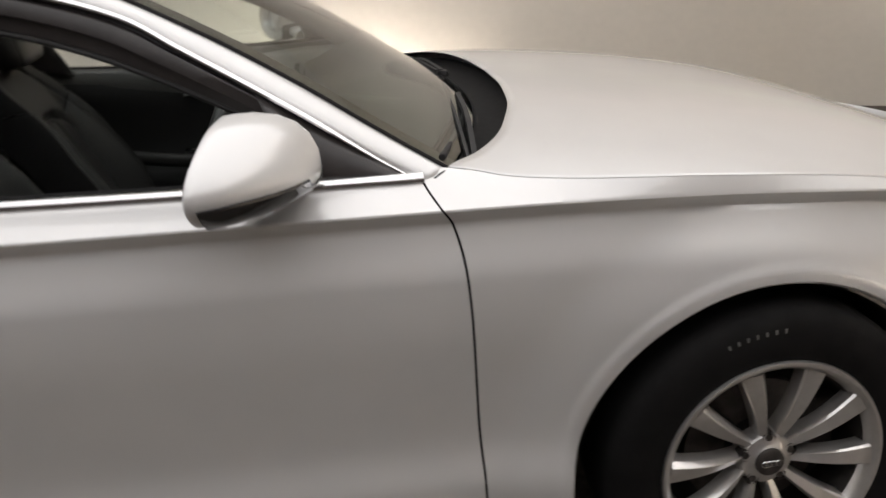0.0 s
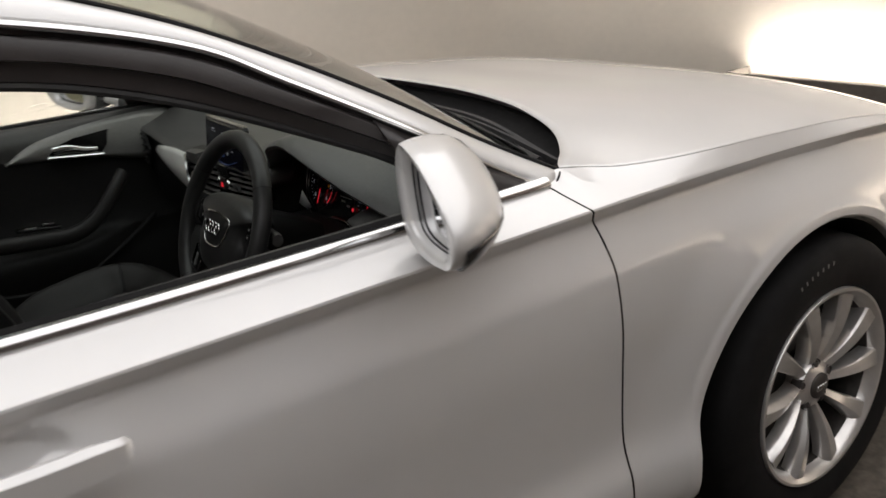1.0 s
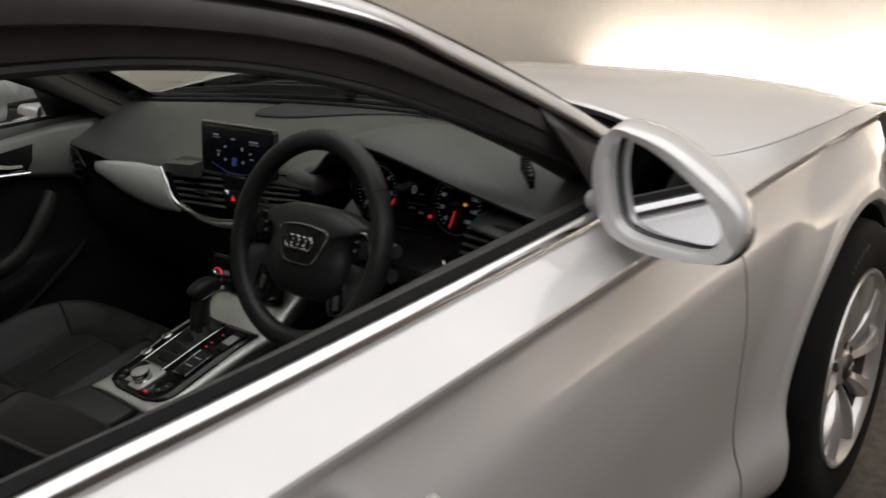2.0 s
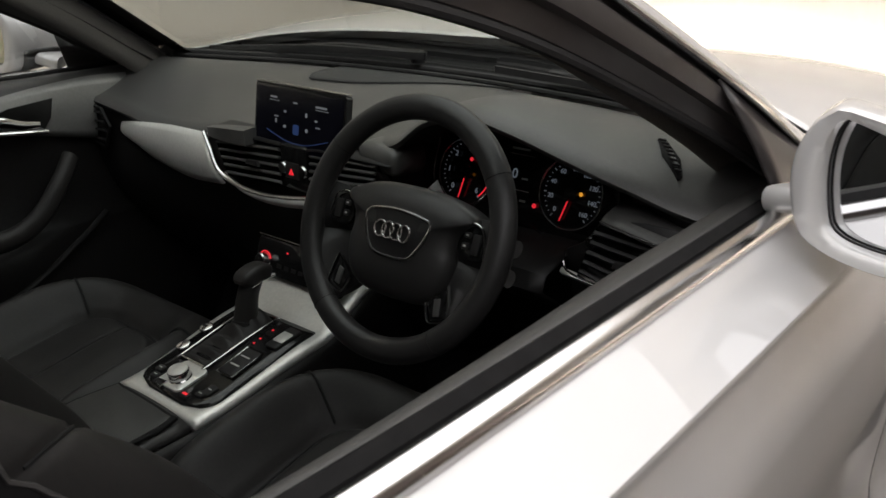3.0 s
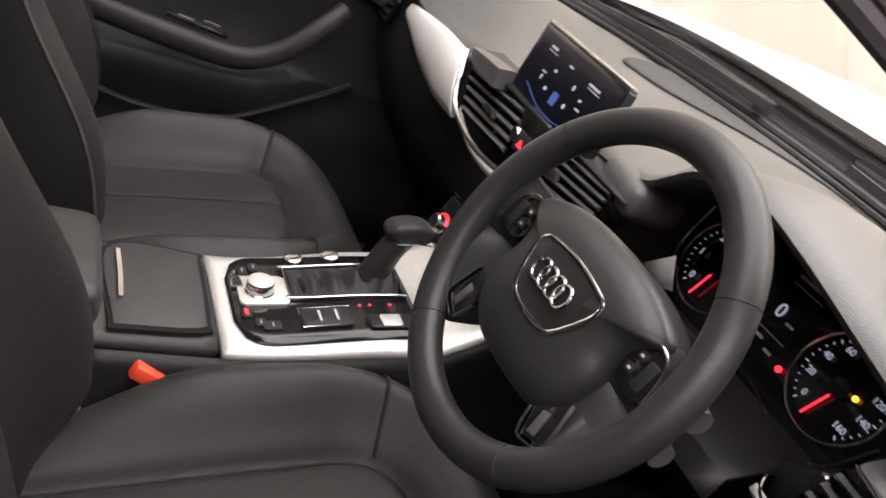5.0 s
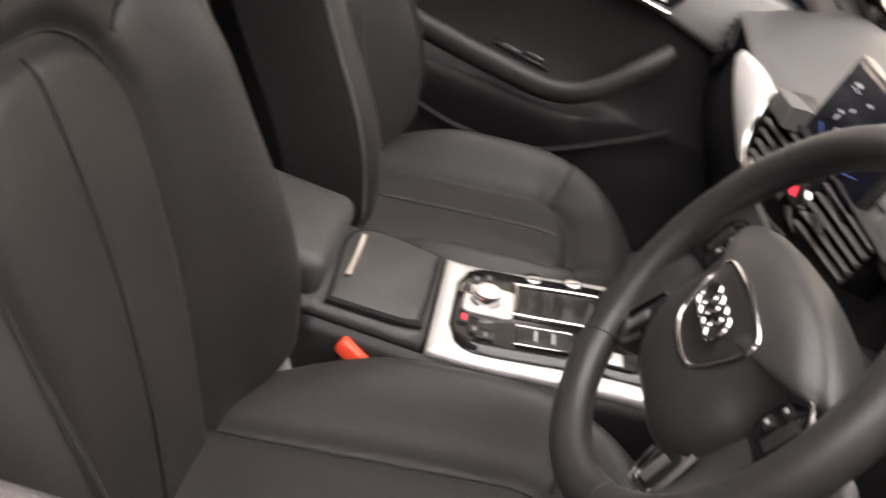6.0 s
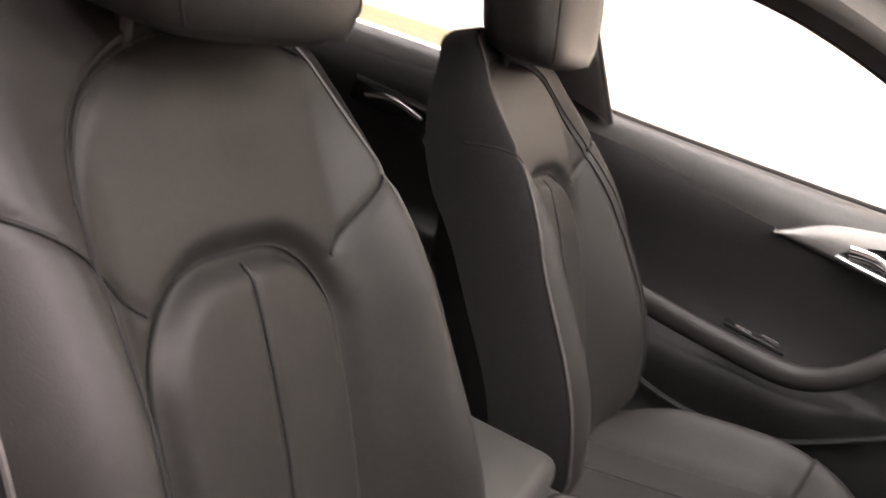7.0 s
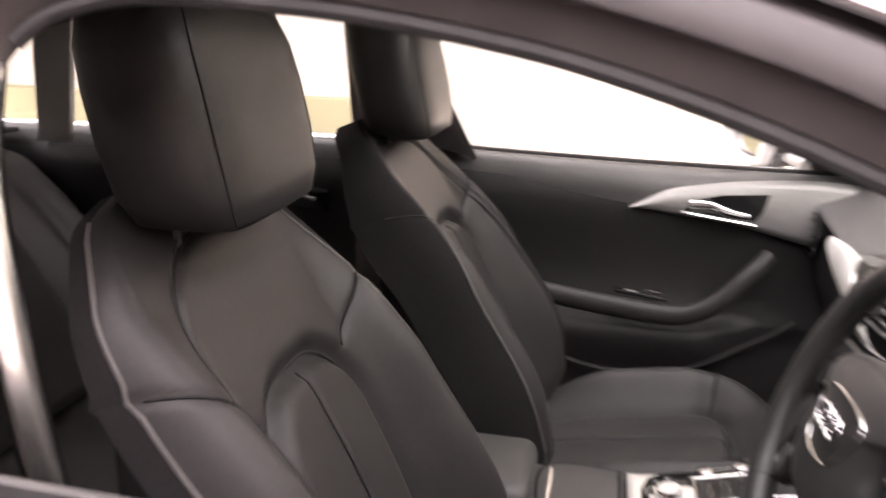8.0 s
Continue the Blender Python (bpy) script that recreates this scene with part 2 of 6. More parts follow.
def text_mesh(words, size, m, extrude=0.0003, bm=None):
    c = bpy.data.curves.new("words", "FONT")
    c.body, c.size, c.extrude, c.align_x, c.align_y = words, size, extrude, "CENTER", "CENTER"
    ob = bpy.data.objects.new("words", c)
    me = bpy.data.meshes.new_from_object(ob)
    bpy.data.objects.remove(ob)
    b2 = bmesh.new()
    b2.from_mesh(me)
    bpy.data.meshes.remove(me)
    bmesh.ops.transform(b2, matrix=m, verts=b2.verts)
    return join(bm, b2)


def flip(P):
    """The same points on the car's other side."""
    return np.array(P) * np.array([1, -1, 1])


# ---------------------------------------------------------------- the studio
def slab(name, lo, hi, material, label, category):
    bm = box([b - a for a, b in zip(lo, hi)], [(a + b) / 2 for a, b in zip(lo, hi)], 0)
    ob = part(name, bm, material)
    return tagged(ob, label, category, kind="structure")


X0, X1, Y0, Y1, H = -7.9, 3.78, -5.8, 3.46, 3.55
slab("floor", (X0, Y0, -0.12), (X1, Y1, 0.0), FLOOR, "brown speckled resin floor of a photo studio", "floor")
slab("wall_front", (X1, Y0 - 0.15, -0.12), (X1 + 0.15, Y1 + 0.15, H), WALL, "plain beige painted studio wall washed by floor lamps", "wall")
slab("wall_back", (X0 - 0.15, Y0 - 0.15, -0.12), (X0, Y1 + 0.15, H), WALL, "plain beige painted studio wall", "wall")
slab("wall_far", (X0, Y1, -0.12), (X1, Y1 + 0.15, H), WALL, "plain beige painted studio wall", "wall")
slab("wall_near", (X0, Y0 - 0.15, -0.12), (X1, Y0, H), NEAR_WALL, "unseen taupe studio wall, kept dark to cut bounce onto the car", "wall")
slab("ceiling", (X0 - 0.15, Y0 - 0.15, H + 0.003), (X1 + 0.15, Y1 + 0.15, H + 0.15), CEIL, "white painted studio ceiling", "ceiling")
slab("low_partition", (X0 + 0.01, Y1 - 0.22, 0.002), (-2.63, Y1 - 0.06, 0.86), DADO, "khaki painted low partition along the wall", "partition")

softbox = thing("ceiling_softbox", "large white cloth softbox light under the ceiling", "studio light", at=(-1.68, -1.15, H))
part("diffuser", box((8.0, 5.46, 0.03), (0, 0, -0.16), 0.005), SOFTBOX, softbox, "glowing white cloth diffuser")
for nm, sz, at in (("side_panel", (8.1, 0.03, 0.16), (0, -2.745, -0.09)), ("side_panel", (8.1, 0.03, 0.16), (0, 2.745, -0.09)),
                   ("end_panel", (0.03, 5.46, 0.16), (-4.03, 0, -0.09)), ("end_panel", (0.03, 5.46, 0.16), (4.03, 0, -0.09))):
    part(nm, box(sz, at, 0.003), HOUSING, softbox)


def flood_lamp(at, length, turn):
    ob = thing("floor_lamp", "floor lamp in a dark housing washing the wall", "lamp", at=(*at, 0), group="wall washing lamps")
    ob.rotation_euler[2] = radians(turn)
    part("housing", sweep([(0, -length / 2, 0.0), (0, length / 2, 0.0)],
                          [(-0.11, 0.005), (0.11, 0.005), (0.11, 0.10), (0.095, 0.10), (0.095, 0.03), (-0.095, 0.03), (-0.095, 0.16), (-0.11, 0.16)], up=(0, 0, 1)), HOUSING, ob, angle=20)
    part("tube", box((0.06, length - 0.10, 0.05), (0.0, 0, 0.075), 0.02), TUBE, ob, "glowing lamp tube")
    for s in (-1, 1):
        part("end_cap", box((0.23, 0.02, 0.17), (0, s * (length / 2 + 0.01), 0.088), 0.004), HOUSING, ob)
    return ob


for y in (-5.04, -3.65, -2.04, -0.42, 1.20):
    flood_lamp((X1 - 0.18, y), 1.30 if y < -5 else 1.44, 0)
# unseen lamps, added to carry the wash of light along the far wall
for x in (-5.46, -0.63):
    flood_lamp((x, Y1 - 0.34), 1.39, 90)
# rounded corner that joins the two walls behind the car
COVE = 1.3
arc = [(X1 - COVE + COVE * math.sin(t), Y1 - COVE + COVE * math.cos(t)) for t in np.linspace(0, math.pi / 2, 33)]
cove = part("wall_cove", prism(arc + [(X1 - 0.002, Y1 - 0.002)], H, Matrix.Identity(4)), WALL)
tagged(cove, "rounded beige corner between two studio walls", "wall", kind="structure")

# ---------------------------------------------------------------- the car: body lines (front axle at x = 0, right side at -y)
car = thing("car", "white saloon car with chrome window trim and open driver's window", "car", at=(0, 0, -0.029))
car.scale = (1.05, 1.05, 1.05)
zcrease = curve([-4.1, -3.4, -2.6, -1.42, -1.2, -1.0, -0.8, -0.56, -0.4, -0.2, 0.0, 0.17, 0.45, 0.7, 0.95], [0.92, 0.935, 0.935, 0.916, 0.909, 0.904, 0.899, 0.893, 0.888, 0.880, 0.868, 0.853, 0.812, 0.757, 0.70])
taper = curve([-4.05, -3.8, -3.4, -2.8, 0.05, 0.35, 0.6, 0.8, 0.9, 0.96], [0.22, 0.10, 0.03, 0, 0, 0.022, 0.075, 0.17, 0.30, 0.47])
wlow = curve([-0.66, -0.63, -0.53, -0.50, -0.47, -0.43, -0.30, -0.20, -0.12, -0.055, -0.026], [0.78, 0.838, 0.864, 0.861, 0.852, 0.847, 0.855, 0.862, 0.858, 0.8375, 0.8265])
topz = curve([-4.0, -3.3, -2.6, -1.55, -1.45, -1.3, -1.15, -1.0, -0.85, -0.7, -0.60, -0.56, -0.52, -0.45, -0.35, -0.2, -0.05, 0.1, 0.3, 0.6, 0.86, 0.95],
             [0.975, 0.985, 0.983, 0.962, 0.956, 0.949, 0.943, 0.938, 0.934, 0.931, 0.929, 0.943, 0.937, 0.925, 0.920, 0.913, 0.902, 0.885, 0.851, 0.785, 0.697, 0.625])
topw = curve([-4.0, -3.3, -2.6, -1.5, -0.99, -0.62, -0.60, -0.565, -0.52, -0.45, -0.35, -0.2, -0.05, 0.1, 0.3, 0.6, 0.86, 0.95],
             [0.70, 0.755, 0.765, 0.764, 0.762, 0.764, 0.763, 0.745, 0.750, 0.778, 0.810, 0.828, 0.832, 0.822, 0.797, 0.735, 0.57, 0.41])
ARCH_R, HUB_Z, HUB_Y, WHEEL_Z = 0.378, 0.341, -0.892, 0.350
AXLES = (0.0, -2.912)
HANDLES = ((-1.325, 0.856), (-2.32, 0.876))


def side_width(x, z):
    """Half the car's width at x, z below the crease."""
    w = wlow(z - zcrease(x)) - taper(x)
    for ax in AXLES:
        d = np.hypot(x - ax, z - HUB_Z) - ARCH_R
        w = w + 0.005 * (1 - smooth(0.018, 0.036, d)) + 0.023 * (1 - smooth(0.0, 0.16, d))
    for hx, hz in HANDLES:
        r = np.hypot((x - hx + 0.112) / 0.074, (z - hz + 0.004) / 0.038)
        w = w - 0.020 * (1 - smooth(0.45, 1.0, r))
    return w


def side_panel(xa, xb, nx, sign, zlow, nz=34, x_of=None, nm=11):
    """A panel of the side: from zlow(x) up over the crease to the belt. xa, xb: functions of height."""
    s = np.linspace(0, 1, nx)
    rows = []
    for k in s:
        xm = xa(0.6) * (1 - k) + xb(0.6) * k if x_of is None else x_of[int(round(k * (nx - 1)))]
        xc, xt = (xa(0.87) * (1 - k) + xb(0.87) * k, xa(0.925) * (1 - k) + xb(0.925) * k) if x_of is None else (xm, xm)
        zc, zt = float(zcrease(xc)), float(topz(xt))
        lo = zlow(xm)
        mid = min(0.735, zc - 0.06)
        zs = np.concatenate([np.linspace(lo, mid, nz - 10), np.linspace(mid, zc - 0.055, nm)[1:], np.linspace(zc - 0.050, zc - 0.026, 4)])
        col = []
        for z in zs:
            x = xa(z) * (1 - k) + xb(z) * k if x_of is None else xm
            col.append((x, float(side_width(x, z)), z))
        for z, dw in ((zc - 0.0235, 0.8268), (zc - 0.020, 0.8275), (zc - 0.0015, 0.8425), (zc + 0.0010, 0.8438), (zc + 0.0045, 0.8428)):
            x = xa(z) * (1 - k) + xb(z) * k if x_of is None else xm
            col.append((x, dw - float(taper(x)), z))
        z0, w0 = zc + 0.0045, 0.8428
        for q in np.linspace(0.12, 1, 8):
            z = z0 + (zt - z0) * (q + 0.10 * q * (1 - q))
            x = xa(z) * (1 - k) + xb(z) * k if x_of is None else xm
            col.append((x, (w0 - float(taper(x))) * (1 - q) + q * float(topw(x)), z))
        rows.append(col)
    P = np.array(rows)
    P[:, :, 1] *= -sign
    return P


cut_front = curve([0.2, 0.39, 0.5, 0.63, 0.73, 0.80, 0.865, 0.93, 1.0], [-0.528, -0.531, -0.536, -0.539, -0.542, -0.547, -0.560, -0.600, -0.62])
cut_mid = curve([0.2, 0.5, 0.8, 1.02], [-1.69, -1.69, -1.68, -1.65])
cut_rear = curve([0.2, 0.40, 0.6, 0.8, 1.02], [-2.50, -2.52, -2.56, -2.62, -2.68])
SILL = 0.30
G = 0.0022


def arch_low(x):
    for ax in AXLES:
        if abs(x - ax) < ARCH_R - 1e-5:
            return HUB_Z + math.sqrt(ARCH_R ** 2 - (x - ax) ** 2)
    return 0.24


def shift(f, d):
    return lambda z: f(z) + d


def wing(sign, ax, behind, ahead):
    """A wing in three stretches: behind, over and ahead of its wheel arch, between two edges given as functions of height."""
    r = ARCH_R - 2e-5
    bm = grid(side_panel(behind, lambda z: ax - ARCH_R, 16, sign, lambda x: 0.24))
    xs = ax + r * np.cos(np.linspace(math.pi, 0, 41))
    grid(side_panel(None, None, 41, sign, arch_low, x_of=xs), bm=bm)
    grid(side_panel(lambda z: ax + ARCH_R, ahead, 22, sign, lambda x: 0.24), bm=bm)
    return bm


for sign in (1, -1):
    part("front_wing", wing(sign, 0.0, shift(cut_front, G), lambda z: 0.95), PAINT, car, "white painted front wing with a sharp crease")
    part("front_door", grid(side_panel(shift(cut_mid, G), shift(cut_front, -G), 150, sign, lambda x: SILL, nm=26)), PAINT, car,
                "white front door with chrome belt trim and lowered glass")
    part("rear_door", grid(side_panel(shift(cut_rear, G), shift(cut_mid, -G), 130, sign, lambda x: SILL, nm=26)), PAINT, car, "white rear door")
    part("rear_wing", wing(sign, AXLES[1], lambda z: -4.0, shift(cut_rear, -G)), PAINT, car, "white rear wing")
    # sill under the doors
    xs = np.linspace(-2.52, -0.549, 30)
    P = np.array([[(x, -sign * (float(side_width(x, z)) - d), z) for z, d in ((0.297, 0.001), (0.27, 0.004), (0.24, 0.02), (0.235, 0.12))] for x in xs])
    part("sill", grid(P), PAINT, car, thick=0.0012, offset=0)
    # arch lips and liners
    for ax in AXLES:
        t = np.linspace(math.pi + 0.25, -0.25, 44)
        P = []
        for a in t:
            x, z = ax + ARCH_R * math.cos(a), HUB_Z + ARCH_R * math.sin(a)
            w = float(side_width(np.array(x), np.array(z)))
            c, s2 = math.cos(a), math.sin(a)
            P.append([(x + d * c, -sign * (w - e), z + d * s2) for d, e in ((0.0, 0.0), (-0.004, 0.003), (-0.006, 0.010), (-0.004, 0.03))])
        part("arch_lip", grid(np.array(P)), PAINT, car)
        P = np.array([[(ax + r * math.cos(a), -sign * y, HUB_Z + r * math.sin(a)) for r, y in ((0.366, 0.868), (0.360, 0.80), (0.36, 0.66), (0.30, 0.60), (0.12, 0.585), (0.01, 0.58))] for a in t])
        part("arch_liner", grid(P), RUBBER, car, "black plastic arch liner")

# ---------------------------------------------------------------- bonnet, cowl, windscreen, pillars, roof
hood_back = curve([0, 0.15, 0.3, 0.4, 0.5, 0.6, 0.68, 0.735, 0.76], [-0.330, -0.334, -0.350, -0.366, -0.394, -0.432, -0.489, -0.545, -0.560])
zmid = curve([-0.62, -0.33, 0.0, 0.4, 0.7, 0.88], [0.984, 0.980, 0.950, 0.893, 0.797, 0.715])


def hood_point(x, y):
    yc, zt = float(topw(x)) - 0.0015, float(topz(x)) + 0.0008
    q = min(abs(y) / yc, 1.0)
    return (x, y, zt + (float(zmid(x)) - zt) * (1 - q ** 3.4))


P = []
for s in np.linspace(-1, 1, 81):
    q = math.copysign(1 - (1 - abs(s)) ** 1.25, s)
    lo, hi = -0.62, -0.2
    for _ in range(40):
        back = (lo + hi) / 2
        if float(hood_back(abs(q) * (float(topw(back)) - 0.0015))) > back:
            lo = back
        else:
            hi = back
    front = 0.88 - 0.10 * q * q
    P.append([hood_point(back + (front - back) * k, q * (float(topw(back + (front - back) * k)) - 0.0015)) for k in np.linspace(0, 1, 60)])
P = np.array(P)
part("bonnet", grid(P), PAINT, car, "white painted bonnet", thick=0.0015, offset=-1)

# pillar lines on the right: chrome line over the doors, and the windscreen's edge
CHROME_LINE = spline([(-0.590, -0.766, 0.921), (-0.67, -0.742, 0.967), (-0.80, -0.712, 1.056), (-0.97, -0.662, 1.160), (-1.08, -0.630, 1.223), (-1.27, -0.606, 1.279),
                      (-1.5, -0.594, 1.320), (-1.8, -0.592, 1.345), (-2.15, -0.597, 1.335), (-2.5, -0.612, 1.29), (-2.85, -0.635, 1.20), (-3.12, -0.665, 1.10), (-3.25, -0.72, 1.015)], 160)
SCREEN_EDGE = spline([(-0.552, -0.742, 0.937), (-0.66, -0.697, 1.003), (-0.80, -0.658, 1.095), (-0.95, -0.622, 1.183), (-1.1, -0.588, 1.258), (-1.28, -0.555, 1.325), (-1.42, -0.535, 1.365)], 60)


def chrome_at(x):
    return np.array([np.interp(-x, -CHROME_LINE[:, 0], CHROME_LINE[:, k]) for k in range(3)])


for sign in (1, -1):
    f = (lambda p: np.array(p)) if sign > 0 else flip
    a = spline(CHROME_LINE[(CHROME_LINE[:, 0] > -1.45)], 60)
    rows = []
    for p, q in zip(a, SCREEN_EDGE):
        n = np.array([0.25, -0.55, 0.75])
        rows.append([p + (q - p) * u + n * 0.011 * (1 - abs(2 * u - 1) ** 2.6) * (0.5 + 0.5 * (1 - u)) for u in np.linspace(0, 1, 9)])
    part("a_pillar", grid(f(rows)), PAINT, car, "white windscreen pillar", thick=0.002, offset=-1)
    part("screen_seal", sweep(f(SCREEN_EDGE + np.array([0.002, 0.004, 0.0015])), disc(8, 0.0055, 0.0035), up=(0, 0, 1)), LIP, car, "black rubber seal along the windscreen")
    foot = np.array(rows[0])
    part("pillar_gap", sweep(f(foot + np.array([0.002, -0.001, 0.0005])), disc(6, 0.0022), up=(0, 0, 1)), LIP, car, "dark gap at the foot of the pillar")

# windscreen
edge = SCREEN_EDGE
P = []
for p in edge:
    row = []
    for s in np.linspace(-1, 1, 25):
        bow = 1 - abs(s) ** 2.2
        k = (p[2] - edge[0][2]) / (edge[-1][2] - edge[0][2])
        row.append((p[0] + bow * (0.15 - 0.045 * k), p[1] * -s * -1, p[2] + bow * (0.012 + 0.045 * k)))
    P.append(row)
WS = np.array(P)
glass = part("windscreen", grid(WS), WINDSCREEN, car, "clear curved windscreen")
glass.visible_shadow = False
# black border of the screen
for sl in (WS[:, :2], WS[:, -2:]):
    b = np.array(sl) - np.array([0.004, 0, 0.004])
    part("screen_border", grid(b), GLOSS, car)
part("screen_border", grid(WS[-3:] - np.array([0.004, 0, 0.004])), GLOSS, car)
P = []
for k in np.linspace(0, 1, 9):
    row = []
    for j in range(25):
        s = (j - 12) / 12
        q = WS[0][j] - np.array([0.0, 0, 0.008])
        yq = q[1]
        h = np.array([float(hood_back(abs(yq))) + 0.03, yq, 0])
        h[2] = hood_point(float(hood_back(abs(yq))), yq)[2] - 0.022
        row.append(q + (h - q) * k + np.array([0, 0, -0.016 * math.sin(math.pi * k)]))
    P.append(row)
part("cowl_panel", grid(np.array(P)), LIP, car, "black plastic cowl panel under the wipers", thick=0.002)


# roof
P = []
zroof = curve([-3.2, -2.9, -2.5, -2.1, -1.7, -1.4, -1.25], [1.24, 1.31, 1.395, 1.443, 1.452, 1.432, 1.412])
for x in np.linspace(-1.42, -2.75, 40):
    c = chrome_at(x)
    row = []
    for s in np.linspace(-1, 1, 31):
        y = s * (abs(c[1]) - 0.002)
        e = abs(s)
        z = c[2] + 0.006 + (float(zroof(x)) - c[2] - 0.006) * (1 - e ** 3.2)
        row.append((x + (0.09 * (1 - e ** 2)) * max(0, 1 - (-1.42 - x) / 0.4), y, z))
    P.append(row)
ROOF = np.array(P)
part("roof", grid(ROOF), PAINT, car, "white painted roof", thick=0.002, offset=-1)
# rear glass and boot lid
P = []
for k in np.linspace(0, 1, 14):
    row = []
    for s in np.linspace(-1, 1, 21):
        a = np.array([-2.75, s * (abs(chrome_at(-2.75)[1]) - 0.004), chrome_at(-2.75)[2] + (float(zroof(-2.75)) - chrome_at(-2.75)[2]) * (1 - abs(s) ** 3.2)])
        b = np.array([-3.42 - 0.06 * (1 - s * s), s * 0.66, 1.045 - 0.015 * s * s])
        row.append(a + (b - a) * k + np.array([0, 0, 0.045 * math.sin(math.pi * k)]))
    P.append(row)
P = np.array(P)
rg = part("rear_window", grid(P[:, 2:-2]), GLASS, car, "tinted rear window")
rg.visible_shadow = False
for sl in (P[:, :3], P[:, -3:]):
    part("c_pillar", grid(np.array(sl) + np.array([0, 0, 0.002])), PAINT, car, "white rear pillar", thick=0.002)
for sign in (1, -1):
    f = (lambda p: np.array(p)) if sign > 0 else flip
    low = [(x, -float(topw(x)), float(topz(x))) for x in np.linspace(-3.25, -3.55, 8)]
    rows = [[np.array(P[i][0]) * np.array([1, 1 if P[i][0][1] < 0 else -1, 1]) * (1 - u) + np.array([-3.25 - 0.3 * i / 13, -0.755, 1.0]) * u for u in np.linspace(0, 1, 5)] for i in range(5, 14)]
    part("rear_quarter", grid(f(rows)), PAINT, car, thick=0.002)
P = []
for k in np.linspace(0, 1, 12):
    row = []
    for s in np.linspace(-1, 1, 21):
        row.append((-3.44 - 0.06 * (1 - s * s) - 0.5 * k, s * (0.74 - 0.06 * k), 1.040 - 0.02 * s * s - 0.015 * k - 0.03 * k ** 4))
    P.append(row)
part("boot_lid", grid(np.array(P)), PAINT, car, "white boot lid", thick=0.002)
P = []
for z in np.linspace(0.24, 0.985, 14):
    row = []
    for s in np.linspace(-1, 1, 21):
        row.append((-3.99 - 0.06 * math.cos(s * 1.3) * math.sin(math.pi * min(1, z / 1.1)) + 0.05 * s * s, s * (0.66 + 0.02 * math.sin(z * 3)), z))
    P.append(row)
part("rear_bumper", grid(np.array(P)), PAINT, car, "white rear bumper", thick=0.002)
P = []
for z in np.linspace(0.20, 0.74, 14):
    row = []
    for s in np.linspace(-1, 1, 25):
        row.append((0.97 - 0.20 * s * s - 0.05 * abs(z - 0.45) / 0.3, s * 0.62, z))
    P.append(row)
part("front_bumper", grid(np.array(P)), PAINT, car, "white front bumper", thick=0.002)

# ---------------------------------------------------------------- window frames, belt trim, pillars inside
OPEN_TOP = spline([(-0.735, -0.743, 0.955), (-0.80, -0.728, 0.996), (-0.876, -0.704, 1.041), (-1.069, -0.662, 1.136), (-1.212, -0.637, 1.188), (-1.325, -0.622, 1.213), (-1.42, -0.613, 1.225), (-1.52, -0.608, 1.229), (-1.588, -0.612, 1.207), (-1.616, -0.638, 1.15), (-1.622, -0.69, 1.06), (-1.618, -0.735, 0.955)], 80)
OPEN_FAR = np.vstack([OPEN_TOP[:58], spline([tuple(OPEN_TOP[58]), (-1.565, -0.640, 1.15), (-1.535, -0.675, 1.07), (-1.487, -0.725, 0.952)], 22)])


def belt(x, dy=0.0, dz=0.0):
    return np.array([x, -(float(topw(x)) + dy), float(topz(x)) + dz])


